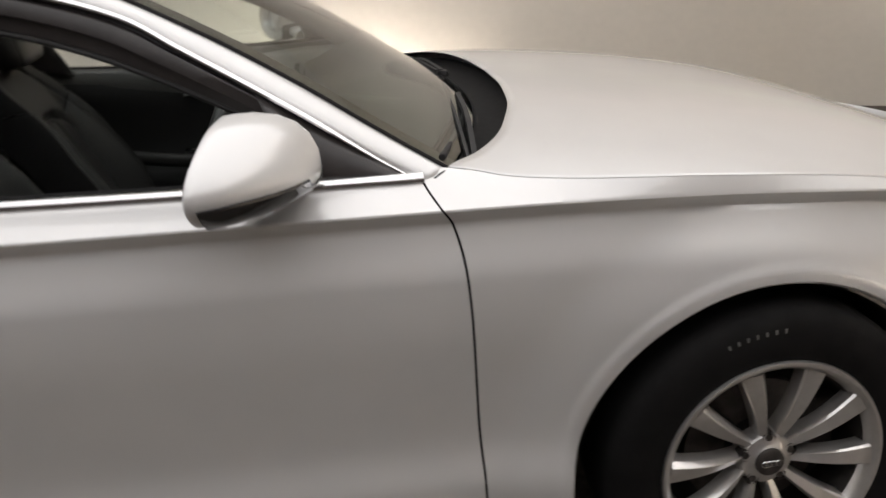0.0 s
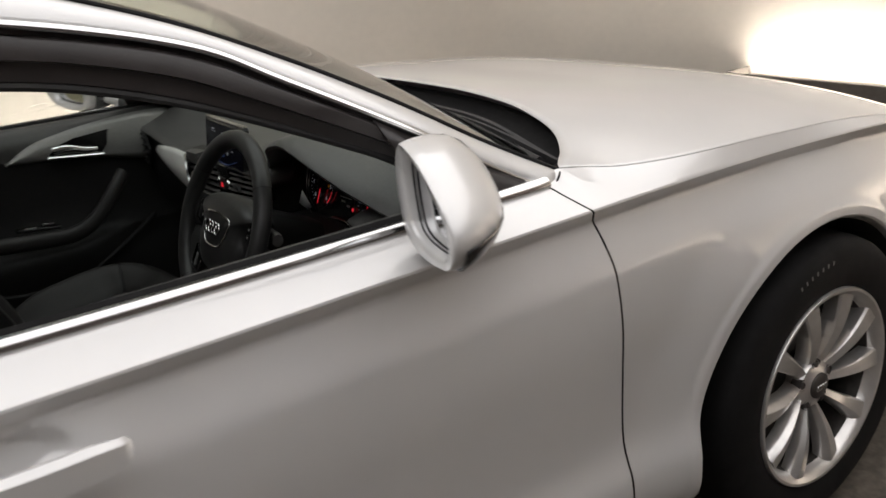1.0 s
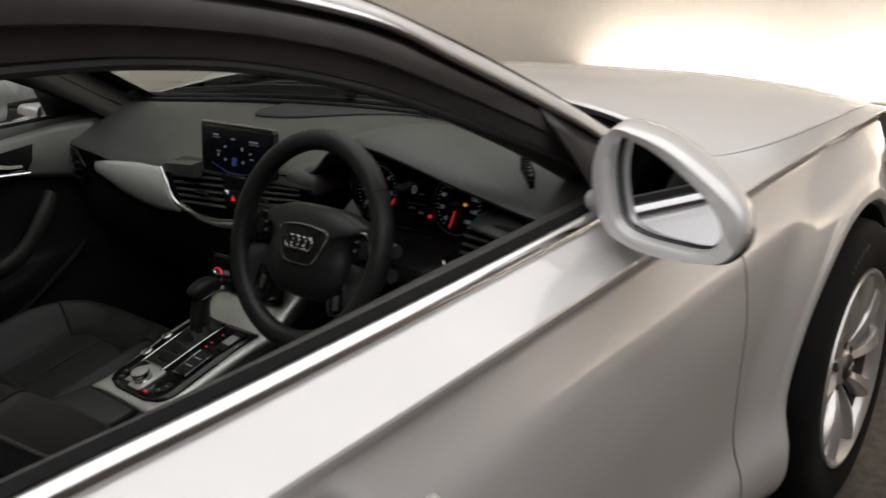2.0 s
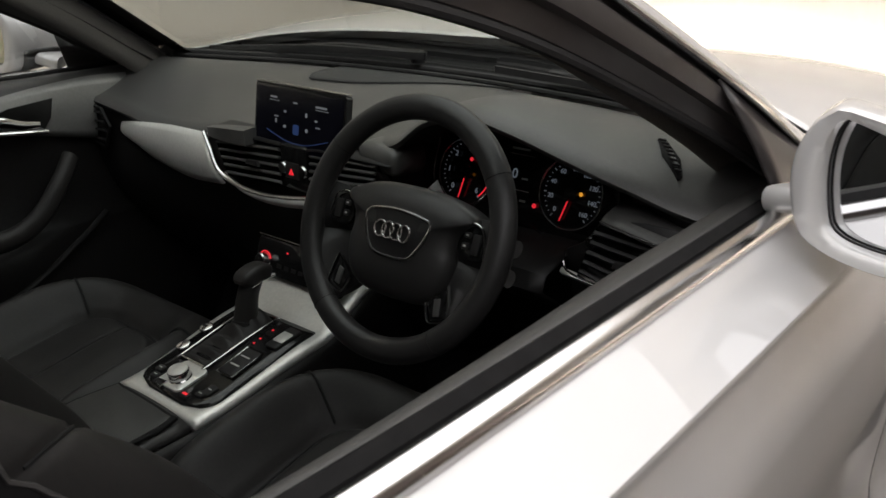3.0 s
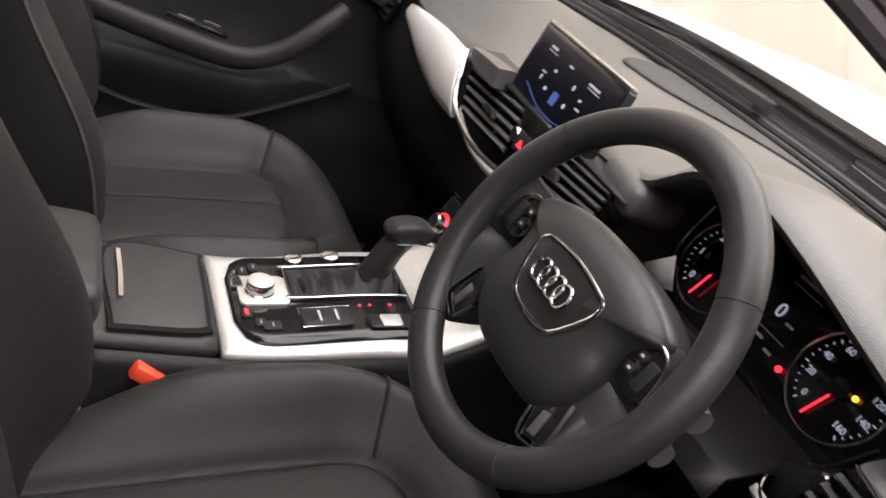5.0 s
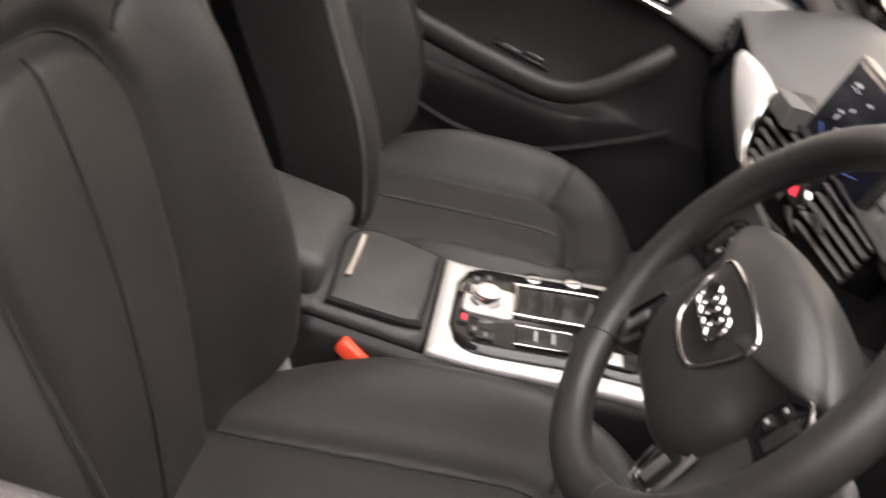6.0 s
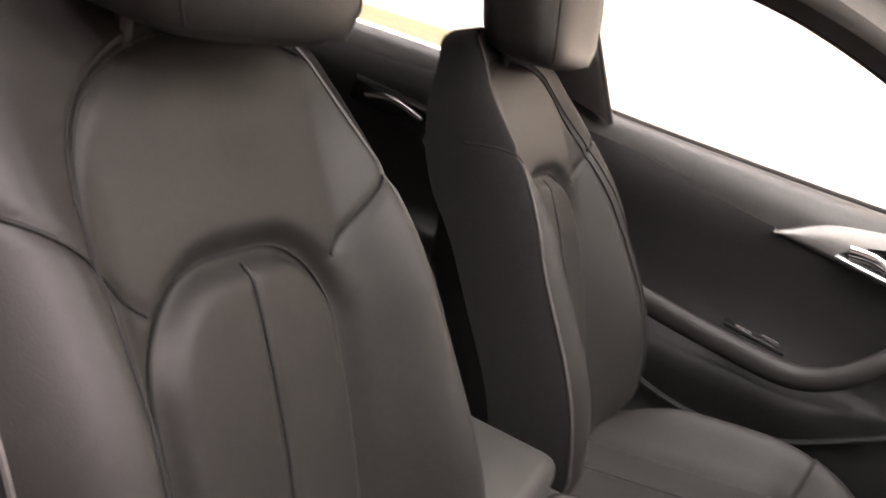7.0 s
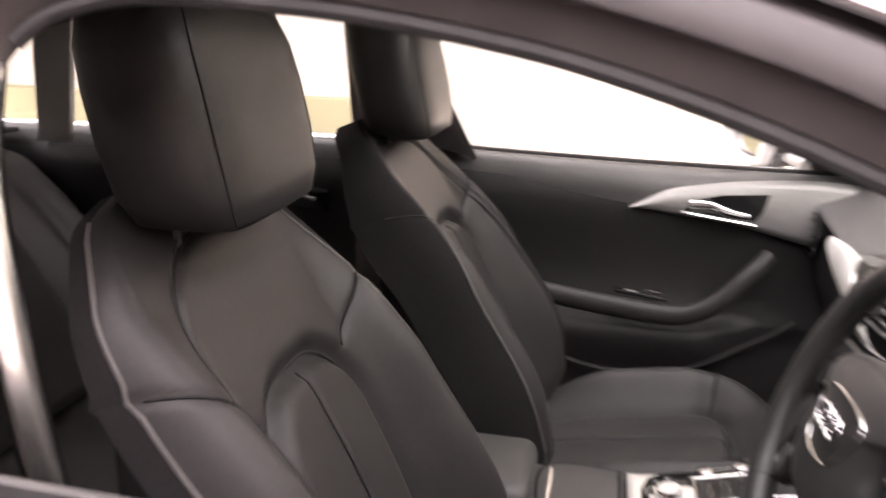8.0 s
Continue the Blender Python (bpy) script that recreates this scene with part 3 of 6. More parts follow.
def window_set(sign, open_window):
    f = (lambda p: np.array(p)) if sign > 0 else flip
    opening = OPEN_TOP if open_window else OPEN_FAR
    # outer frame: from the chrome line to the opening, dark and stepped
    n = 80
    outer = spline(np.vstack([CHROME_LINE[CHROME_LINE[:, 0] > -1.62], [(-1.660, -0.63, 1.25), (-1.668, -0.70, 1.12), (-1.668, -0.765, 0.99)]]), n)
    rows = []
    for a, b in zip(outer, opening):
        rows.append([a + (0, 0.002, 0), a * 0.97 + b * 0.03 + (0, 0.012, 0), a * 0.84 + b * 0.16 + (0, 0.012, 0), a * 0.81 + b * 0.19 + (0, 0.001, 0), a * 0.76 + b * 0.24 + (0, -0.001, 0), a * 0.45 + b * 0.55 + (0, 0.003, 0), a * 0.42 + b * 0.58 + (0, 0.015, 0), a * 0.1 + b * 0.9 + (0, 0.024, 0), b + (0, 0.036, 0.0), b * 0.9 + a * 0.1 + (0, 0.052, 0.006), a * 0.6 + b * 0.4 + (0, 0.085, 0.01)])
    fr = part("window_frame", grid(f(rows)), FRAME, car, "black window frame with rubber seal", angle=40)
    seal = sweep(f((opening[:62] if open_window else opening) + np.array([0, 0.030, 0.001])), disc(8, 0.006), up=(0, 1, 0.1))
    part("window_seal", seal, RUBBER, fr)
    edge = spline([(-1.598, -0.598, 1.19), (-1.606, -0.603, 1.12), (-1.600, -0.606, 1.03), (-1.590, -0.608, 0.96), (-1.574, -0.610, 0.88)], 24)
    if not open_window:
        edge = opening[60:]
    # chrome on this edge imitates the pale reflection along a dark frame
    part("frame_edge", grid(f([[p + (0.001, 0.006, 0), p, p + (-0.005, -0.007, 0), p + (-0.011, -0.012, 0), p + (-0.02, -0.012, 0)] for p in edge])), CHROME, fr, "door frame edge in chrome, standing in for its glancing reflection", thick=0.002)
    # mirror corner: the black triangle ahead of the opening
    e0, e1 = np.array(spline([(-0.605, -0.767, 0.926), (-0.70, -0.737, 0.983), (-0.86, -0.700, 1.085)], 7)), np.array(spline([(-0.615, -0.768, 0.924), (-0.70, -0.763, 0.929), (-0.802, -0.758, 0.940)], 7))
    part("mirror_corner", grid(f([[p + (q - p) * u + np.array([0, -0.005 * math.sin(math.pi * u), 0]) for u in np.linspace(0, 1, 5)] for p, q in zip(e0, e1)])), FRAME, car, "black plastic corner panel behind the mirror", thick=0.004)
    # chrome strips
    top = spline(CHROME_LINE, 150)
    part("chrome_strip", sweep(f(top[2:]), [(y, x) for x, y in disc(10, 0.0075, 0.005)], up=(0, 1, 0.6), scale=np.r_[np.linspace(0.35, 1, 10), np.ones(138)]), CHROME, car, "bright chrome strip over the windows")
    for xa, xb in ((-0.598, -1.657), (-1.664, -2.68)):
        p = [belt(x, 0.0, 0.006) for x in np.linspace(xa, xb, 50)]
        part("belt_chrome", sweep(f(p), [(-a, c) for a, c in ((0.0100, -0.009), (0.0110, -0.004), (0.0098, 0.000), (0.0070, 0.0040), (0.0025, 0.0068), (-0.003, 0.0078), (-0.009, 0.005), (-0.010, -0.009))], up=(0, 0, 1)), CHROME, car, "satin chrome strip along the window sill")
    # rubber lip and inner sill of the front door
    p = [belt(x, -0.022, 0.008) for x in np.linspace(-0.70, -1.657, 40)]
    part("window_lip", sweep(f(p), [(0.010, -0.03), (0.010, 0.002), (0.004, 0.006), (-0.006, 0.0), (-0.012, -0.03)]), LIP, car, "black rubber window lip")
    if not open_window:
        g = part("side_glass", grid(f([[a + (0, 0.014, 0), np.array([a[0], -float(topw(a[0])) + 0.02, float(topz(a[0]))])] for a in opening])), GLASS, car, "clear side window glass")
        g.visible_shadow = False
    # rear door frame and glass
    ot = spline([(-1.70, -0.735, 0.985), (-1.695, -0.66, 1.17), (-1.71, -0.632, 1.235), (-1.79, -0.622, 1.262), (-2.0, -0.62, 1.268), (-2.25, -0.627, 1.245), (-2.45, -0.645, 1.19), (-2.60, -0.68, 1.10), (-2.66, -0.72, 1.015)], n)
    oc = spline(np.vstack([[(-1.672, -0.765, 0.99), (-1.675, -0.70, 1.12), (-1.68, -0.61, 1.33)], CHROME_LINE[(CHROME_LINE[:, 0] < -1.78) & (CHROME_LINE[:, 0] > -3.0)]]), n)
    rows = [[a, a * 0.5 + b * 0.5 + (0, 0.008, 0), b + (0, 0.015, 0), b + (0, 0.06, 0.005), a * 0.6 + b * 0.4 + (0, 0.09, 0.01)] for a, b in zip(oc, ot)]
    part("window_frame", grid(f(rows)), GLOSS, car, "black rear window frame", angle=50)
    g = part("side_glass", grid(f([[a + (0, 0.014, 0), np.array([a[0], -float(topw(a[0])) + 0.02, float(topz(a[0]))])] for a in ot])), GLASS, car, "clear rear side window glass")
    g.visible_shadow = False
    # trim inside
    rows = []
    for a, b in zip(spline(CHROME_LINE[CHROME_LINE[:, 0] > -1.45], 40), spline(SCREEN_EDGE, 40)):
        rows.append([b + (-0.01, 0.012, -0.012), b * 0.7 + a * 0.3 + (-0.03, 0.045, -0.022), b * 0.3 + a * 0.7 + (-0.03, 0.07, -0.03), a + (-0.02, 0.075, -0.05)])
    part("pillar_trim", grid(f(rows)), PILLAR, car, "taupe cloth windscreen pillar trim, darkened for shade", thick=0.003)
    rows = [[(x, -0.665 + 0.25 * max(0, z - 0.95), z) for x in (-1.635, -1.645, -1.70, -1.73)] for z in np.linspace(0.45, 1.33, 16)]
    rows = [[(p[0], p[1] + (0.03 if i in (0, 3) else 0) - 0.0, p[2]) for i, p in enumerate(r)] for r in rows]
    part("b_pillar_trim", grid(f(rows)), PILLAR, car, "taupe middle pillar trim, darkened for shade", thick=0.004)


window_set(1, True)
window_set(-1, False)
# headliner
P = ROOF.copy()
P[:, :, 2] -= 0.035
P[:, :, 1] *= 0.965
part("headliner", grid(P), HEADLINER, car, "light grey cloth headliner", thick=0.006)

# ---------------------------------------------------------------- inner doors
def door_card(sign, xa, xb, front):
    """Inner side of a door: a shaped panel with sill, armrest and lower pocket."""
    f = (lambda p: np.array(p)) if sign > 0 else flip
    prof = [(0.742, 0.004), (0.735, 0.002), (0.715, -0.012), (0.698, -0.035), (0.684, -0.075), (0.690, -0.12), (0.700, -0.20), (0.703, -0.285), (0.690, -0.305), (0.655, -0.312), (0.640, -0.325), (0.640, -0.36), (0.665, -0.40), (0.680, -0.46), (0.660, -0.50), (0.655, -0.62)]
    rows = []
    for x in np.linspace(xa, xb, 36):
        zt = float(topz(x))
        k = smooth(-1.02, -0.88, x) if front else 0
        row = []
        for i, (w, dz) in enumerate(prof):
            w2 = w
            if 8 <= i <= 11:
                w2 = w + (0.69 - w) * k
            row.append((x, -w2, zt + dz))
        rows.append(row)
    ob = part("door_card" if front else "rear_door_card", grid(f(rows)), DARK, car, "dark inner door panel with a padded armrest", thick=0.004, angle=50)
    pad = [(0.738, -0.020), (0.737, 0.000), (0.731, 0.007), (0.720, 0.009), (0.704, 0.005), (0.689, -0.007), (0.678, -0.026), (0.675, -0.048), (0.682, -0.076)]
    part("sill_pad", grid(f([[(x, -(0.738 - (0.738 - w) * (0.62 + 0.38 * float(smooth(-1.5, -1.0, x)))), float(topz(x)) + dz) for w, dz in pad] for x in np.linspace(xa, xb, 30)])), DASH, ob, "soft dark grey window sill pad", angle=60)
    return ob


for sign in (1, -1):
    f = (lambda p: np.array(p)) if sign > 0 else flip
    card = door_card(sign, -1.68, -0.60, True)
    # silver wing round the release handle
    top = spline([(-1.163, 0.871), (-1.091, 0.907), (-1.02, 0.921), (-0.93, 0.931), (-0.814, 0.936), (-0.72, 0.930)], 24)
    bot = spline([(-1.163, 0.869), (-1.06, 0.856), (-0.953, 0.841), (-0.89, 0.826), (-0.80, 0.803), (-0.72, 0.79)], 24)
    rows = [[(a[0], -(0.684 - 0.012 * math.sin(math.pi * u) + 0.0), a[1] * (1 - u) + b[1] * u) for u in np.linspace(0, 1, 8)] for a, b in zip(top, bot)]
    rows = [[(x, y + 0.008 - (0.014 if sign > 0 else 0), z - (0.012 if sign > 0 else 0)) for x, y, z in r] for r in rows]
    part("door_trim", grid(f(rows)), DOOR_ALU, card, "silver trim wing round the door release", thick=0.006)
    hole = [(-1.062, 0.869), (-1.02, 0.894), (-0.986, 0.902), (-0.895, 0.907), (-0.905, 0.870), (-0.922, 0.850)]
    m = Matrix.Translation((0, -0.66 * sign, 0)) @ Matrix(((1, 0, 0), (0, 0, -sign), (0, 1, 0))).to_4x4()
    part("release_recess", prism(hole if sign < 0 else hole[::-1], 0.004, Matrix.Translation((0, -0.0035 * -sign * -1, 0)) @ m, 0.001), PIANO, card, "black recess of the door release")
    back = np.array((0, -0.020 if sign > 0 else 0.0, 0))
    rail = back + spline([(-1.062, -0.654, 0.867), (-0.99, -0.650, 0.857), (-0.922, -0.652, 0.847)], 14)
    part("release_rim", sweep(f(rail), disc(8, 0.004)), CHROME_SHARP, card, "chrome rim of the door release")
    lev = back + spline([(-1.045, -0.652, 0.880), (-1.01, -0.648, 0.881), (-0.97, -0.650, 0.868), (-0.935, -0.654, 0.862)], 14)
    part("release_lever", sweep(f(lev), [(a * 0.6, b * 1.6) for a, b in disc(10, 0.006)], scale=np.linspace(1.3, 0.7, 14)), CHROME_SHARP, card, "chrome door release lever")
    pull = spline([(-1.42, -0.640, 0.706), (-1.294, -0.628, 0.686), (-1.167, -0.622, 0.670), (-1.055, -0.620, 0.662), (-0.985, -0.622, 0.690), (-0.925, -0.632, 0.748), (-0.885, -0.655, 0.785)], 40)
    part("pull_handle", sweep(f(pull), disc(14, 0.022, 0.017), up=(0, 1, 0.1), scale=np.concatenate([np.full(22, 1.0), np.linspace(1, 0.85, 18)])), LEATHER, card, "padded door pull handle")
    win = box((0.11, 0.03, 0.008), (-1.13, -0.660 * sign, 0.690), 0.003, rot=(0, 8, 0))
    part("window_switch", win, PIANO, card, "gloss black window switch panel")
    for k in range(2):
        part("switch", box((0.03, 0.012, 0.006), (-1.15 + 0.045 * k, -0.660 * sign, 0.697), 0.002, rot=(0, 8, 0)), CHROME, card)
    pocket = spline([(-1.40, -0.665, 0.60), (-1.33, -0.652, 0.56), (-1.20, -0.648, 0.525), (-1.05, -0.65, 0.53), (-0.90, -0.66, 0.60), (-0.82, -0.67, 0.645)], 40)
    part("pocket_edge", sweep(f(pocket), disc(8, 0.006)), DARK, card, "edge of the door pocket")
    rcard = door_card(sign, -2.62, -1.70, False)
    rl = spline([(-1.96, -0.668, 0.862), (-1.90, -0.662, 0.872), (-1.83, -0.664, 0.852)], 12)
    part("release_lever", sweep(f(rl), disc(8, 0.005)), CHROME_SHARP, rcard, "chrome door release lever")
    part("release_recess", box((0.19, 0.006, 0.05), (-1.90, -0.676 * sign, 0.862), 0.002, rot=(0, 6, 0)), PIANO, rcard)

# cabin tub: floor, firewall, rear shelf
part("cabin_floor", grid(np.array([[(x, y, 0.27 + (0.10 * math.exp(-(y / 0.10) ** 2)) + 0.38 * max(0, (x + 0.60) / 0.2) ** 1.3) for y in np.linspace(-0.70, 0.70, 29)] for x in np.linspace(-2.7, -0.42, 50)])), CARPET, car, "black carpeted cabin floor", thick=0.01)
part("firewall", grid(np.array([[(-0.44 + 0.05 * (z - 0.6), y, z) for y in np.linspace(-0.70, 0.70, 9)] for z in np.linspace(0.28, 0.87, 8)])), CARPET, car, thick=0.01)
for s in (-1, 1):
    part("kick_panel", grid(np.array([[(x, s * (0.692 + 0.02 * (z - 0.6)), z) for x in np.linspace(-0.66, -0.40, 5)] for z in np.linspace(0.25, 0.93, 6)])), CARPET, car, "dark trim beside the footwell", thick=0.006)
part("rear_shelf", grid(np.array([[(x, y, 0.985 + 0.01 * (x + 2.6)) for y in np.linspace(-0.70, 0.70, 9)] for x in np.linspace(-3.45, -2.56, 6)])), CARPET, car, "black rear parcel shelf", thick=0.01)
part("rear_bulkhead", grid(np.array([[(-2.72 - 0.02 * z, y, z) for y in np.linspace(-0.72, 0.72, 5)] for z in np.linspace(0.25, 0.98, 5)])), CARPET, car, thick=0.01)

# ---------------------------------------------------------------- dashboard
lip_z = curve([-0.76, -0.70, -0.655, -0.60, -0.52, -0.45, -0.38, -0.31, -0.25, -0.20, -0.12, 0.0, 0.12, 0.25, 0.45, 0.62, 0.70, 0.76],
              [0.905, 0.915, 0.926, 0.948, 0.976, 0.997, 1.008, 0.994, 0.962, 0.933, 0.915, 0.908, 0.902, 0.885, 0.868, 0.886, 0.894, 0.894])
lip_x = curve([-0.76, -0.66, -0.55, -0.45, -0.30, -0.22, -0.15, 0.0, 0.2, 0.5, 0.65, 0.76], [-0.80, -0.83, -0.862, -0.872, -0.862, -0.83, -0.815, -0.81, -0.81, -0.805, -0.808, -0.81])
face_x = curve([-0.76, -0.68, -0.60, -0.57, -0.55, -0.53, -0.45, -0.25, -0.225, -0.205, -0.19, 0.0, 0.2, 0.5, 0.65, 0.76], [-0.80, -0.815, -0.80, -0.78, -0.72, -0.70, -0.70, -0.70, -0.71, -0.77, -0.80, -0.805, -0.80, -0.785, -0.794, -0.80])
base_x = curve([-0.76, -0.6, -0.3, 0, 0.3, 0.6, 0.76], [-0.585, -0.535, -0.455, -0.43, -0.455, -0.535, -0.585])
rows = []
for y in np.linspace(-0.745, 0.745, 110):
    lz, lx, fx, bx = (float(g(y)) for g in (lip_z, lip_x, face_x, base_x))
    row = [(bx, y, 0.915), (bx - 0.02, y, 0.937)]
    for u in (0.06, 0.12, 0.2, 0.28, 0.36, 0.44, 0.52, 0.6, 0.68, 0.76, 0.84, 0.9, 0.95):
        e = smooth(0, 1, u)
        row.append((bx - 0.02 + (lx + 0.012 - bx + 0.02) * u, y, 0.940 + (lz + 0.003 - 0.940) * e + 0.016 * math.sin(math.pi * u)))
    row += [(lx + 0.006, y, lz + 0.001), (lx, y, lz - 0.006), (lx + 0.004, y, lz - 0.013), (fx - 0.004, y, lz - 0.020), (fx, y, lz - 0.030)]
    for z, dx in ((0.86, 0.0), (0.82, 0.0), (0.78, 0.0), (0.74, 0.006), (0.70, 0.02), (0.64, 0.05), (0.58, 0.09), (0.50, 0.16)):
        row.append((fx + dx, y, min(z, lz - 0.034 - 0.001 * (len(row) - 7))))
    rows.append(row)
P = np.array(rows)
dash_top = part("dashboard", grid(P[:, :18]), DASH, car, "dark grey soft dashboard top", thick=0.004, angle=60)
part("dash_face", grid(P[:, 17:]), DARK, dash_top, "black dashboard front", thick=0.004, angle=60)

# strip at the foot of the windscreen with the long demister slots
for dz, dx, r in ((0.010, 0.012, 0.007), (0.006, -0.012, 0.005)):
    p = [(float(base_x(y)) + dx, y, 0.938 + dz) for y in np.linspace(-0.70, 0.70, 60)]
    part("demister_rail", sweep(p, disc(8, r)), RUBBER, dash_top)
# speaker panel on the top
sp = []
for u in np.linspace(0, 1, 30):
    y = -0.165 + 0.42 * u
    back = float(base_x(y)) - 0.030
    front = -0.470 - 0.122 * smooth(0, 0.75, u) + 0.03 * smooth(0.95, 1.0, u)
    sp.append([(back + (front - back) * k, y, 0) for k in np.linspace(0, 1, 10)])
sp = np.array(sp)


def dash_z(x, y):
    lz, lx, bx = float(lip_z(y)), float(lip_x(y)), float(base_x(y))
    u = np.clip((x - bx + 0.02) / (lx + 0.012 - bx + 0.02), 0, 1)
    e = u * u * (3 - 2 * u)
    return 0.940 + (lz + 0.003 - 0.940) * e + 0.016 * math.sin(math.pi * u)


for r in sp:
    for p in r:
        p[2] = dash_z(p[0], p[1]) + 0.0030
part("speaker_grille", grid(sp), mat("grille_cloth", (0.040, 0.039, 0.037), rough=0.8, grain=0.3, grain_size=700, bump=0.8, bump_size=1400), dash_top, "flush dark speaker grille", thick=0.002)
# side demister by the pillar
q = [(-0.722, -0.570), (-0.712, -0.575), (-0.752, -0.616), (-0.782, -0.634), (-0.790, -0.632), (-0.762, -0.597)]
bm = bmesh.new()
bm.faces.new([bm.verts.new((x, y, dash_z(x, y) + 0.003)) for x, y in q])
part("side_demister", bm, LIP, dash_top, "black side demister slot", thick=0.003)
for k in range(8):
    u = (k + 0.9) / 8.6
    x, y = -0.720 - 0.064 * u, -0.573 - 0.058 * u
    part("slot_rib", box((0.011, 0.0024, 0.003), (x, y, dash_z(x, y) + 0.0052), 0.0006, rot=(0, 0, 78)), DARK, dash_top)

# silver trim in front of the passenger
top = spline([(-0.816, 0.249, 0.883), (-0.806, 0.38, 0.877), (-0.796, 0.51, 0.863), (-0.780, 0.595, 0.848)], 30)
bot = spline([(-0.842, 0.185, 0.804), (-0.810, 0.33, 0.782), (-0.793, 0.47, 0.790), (-0.775, 0.588, 0.810)], 30)
rows = [[a * (1 - u) + b * u + np.array([-0.018 * math.sin(math.pi * (0.15 + 0.75 * u)) - 0.004, 0, 0]) for u in np.linspace(0, 1, 9)] for a, b in zip(top, bot)]
part("dash_trim", grid(np.array(rows)), TRIM_SILVER, dash_top, "brushed silver trim on the dashboard", thick=0.005)
top = spline([(-0.836, 0.200, 0.820), (-0.848, 0.14, 0.809), (-0.853, 0.07, 0.806), (-0.853, 0.0, 0.812), (-0.848, -0.06, 0.822)], 24)
bot = top + np.array([0.006, 0, -0.016])
part("dash_trim", grid(np.stack([top, (top + bot) / 2 - (0.004, 0, 0), bot], 1)), TRIM_SILVER, dash_top, thick=0.004)
line = spline([(-0.834, 0.248, 0.885), (-0.846, 0.218, 0.862), (-0.854, 0.190, 0.830), (-0.858, 0.14, 0.815), (-0.860, 0.07, 0.811), (-0.860, 0.0, 0.818), (-0.858, -0.06, 0.828)], 50)
part("chrome_line", sweep(line, disc(8, 0.0042), up=(0, 0, 1)), CHROME, dash_top, "chrome line under the air vents")


def air_vent(corners, nslat, label="black air vent with slats", knob=0.5, slats=None):
    a, b, c, d = (np.array(p) for p in corners)
    inward = np.cross(b - a, d - a)
    inward /= np.linalg.norm(inward)
    if inward[0] < 0:
        inward = -inward
    o = inward * 0.032
    bm = grid(np.array([[a, a + o], [b, b + o], [c, c + o], [d, d + o]]), cu=True)
    grid(np.array([[a + o, b + o], [d + o, c + o]]), bm=bm)
    v = part("air_vent", bm, PIANO, car, label)
    down = (d - a) / np.linalg.norm(d - a)
    for k in range(nslat):
        u = (k + 0.5) / nslat
        p, q = a + (d - a) * u, b + (c - b) * u
        w = 0.30 * np.linalg.norm(d - a) / nslat
        rows = []
        for s in (0.015, 0.5, 0.985):
            m = p + (q - p) * s
            rows.append([m + down * (-w * 0.9) - inward * 0.0, m + down * (-w * 0.2) - inward * 0.004, m + down * w * 0.6 - inward * 0.001, m + down * w * 1.3 + inward * 0.016, m + down * w * 0.5 + inward * 0.016])
        part("slat", grid(np.array(rows), cv=True, caps=True), slats or DASH, v, angle=50)
    m = a + (b - a) * knob + (d - a) * 0.5 - inward * 0.006
    side = (b - a) / np.linalg.norm(b - a)
    part("vent_knob", prism([(-0.018, -0.004), (0.018, -0.004), (0.012, 0.005), (-0.012, 0.005)], 0.006, frame_at(m, -inward, (0, 0, 1)), 0.001), DARK, v)
    return v


air_vent([(-0.842, 0.205, 0.883), (-0.838, 0.035, 0.894), (-0.846, 0.030, 0.827), (-0.846, 0.175, 0.820)], 5, knob=0.55)
air_vent([(-0.838, -0.035, 0.894), (-0.838, -0.185, 0.900), (-0.846, -0.180, 0.852), (-0.846, -0.035, 0.834)], 5, knob=0.35)
air_vent([(-0.862, -0.565, 0.893), (-0.852, -0.655, 0.882), (-0.862, -0.618, 0.806), (-0.872, -0.548, 0.830)], 5, "black side air vent with slats", knob=0.6, slats=SLAT)
hexa = [(0.616, 0.838), (0.640, 0.872), (0.700, 0.878), (0.728, 0.846), (0.712, 0.798), (0.645, 0.790)]
far_vent = part("air_vent", prism([(-y, z) for y, z in hexa][::-1], 0.004, Matrix(((0, 0, -1, -0.803), (-1, 0, 0, 0), (0, 1, 0, 0), (0, 0, 0, 1))), 0.001), PIANO, car, "black side air vent with slats")
for k in range(4):
    z = 0.806 + 0.019 * k
    part("slat", box((0.008, 0.082 - 0.012 * abs(k - 1.5), 0.0045), (-0.809, 0.673, z), 0.0012, rot=(0, 20, 0)), SLAT, far_vent)
part("vent_rim", sweep([(-0.808, y, z) for y, z in hexa], disc(6, 0.0035), up=(1, 0, 0), closed=True), DARK, far_vent)
part("vent_hood", grid(np.array([[(xa, y, z0 - 0.165 * (-0.575 - y) + dz) for xa, dz in ((-0.862, -0.004), (-0.858, 0.002), (-0.835, 0.008), (-0.80, 0.010))] for y, z0 in ((-0.572, 0.903), (-0.60, 0.903), (-0.64, 0.901), (-0.70, 0.900))])), DASH, dash_top, "grey ledge over the driver's vent", thick=0.004, angle=60)
part("vent_surround", grid(np.array([[(-0.836 + 0.25 * (0.86 - z), y, z) for z in np.linspace(top, 0.74, 5)] for y, top in ((-0.508, 0.842), (-0.54, 0.862), (-0.575, 0.900), (-0.62, 0.905), (-0.72, 0.905))])), DARK, dash_top, "black dashboard end round the vent", thick=0.003)
part("light_switch", revolve([(0, 0.010), (0.006, 0.010), (0.0078, 0.008), (0.0085, 0)], frame_at((-0.850, -0.556, 0.868), (-1, 0, 0.2), (0, 0, 1)), 24), CHROME, dash_top, "round chrome light switch")
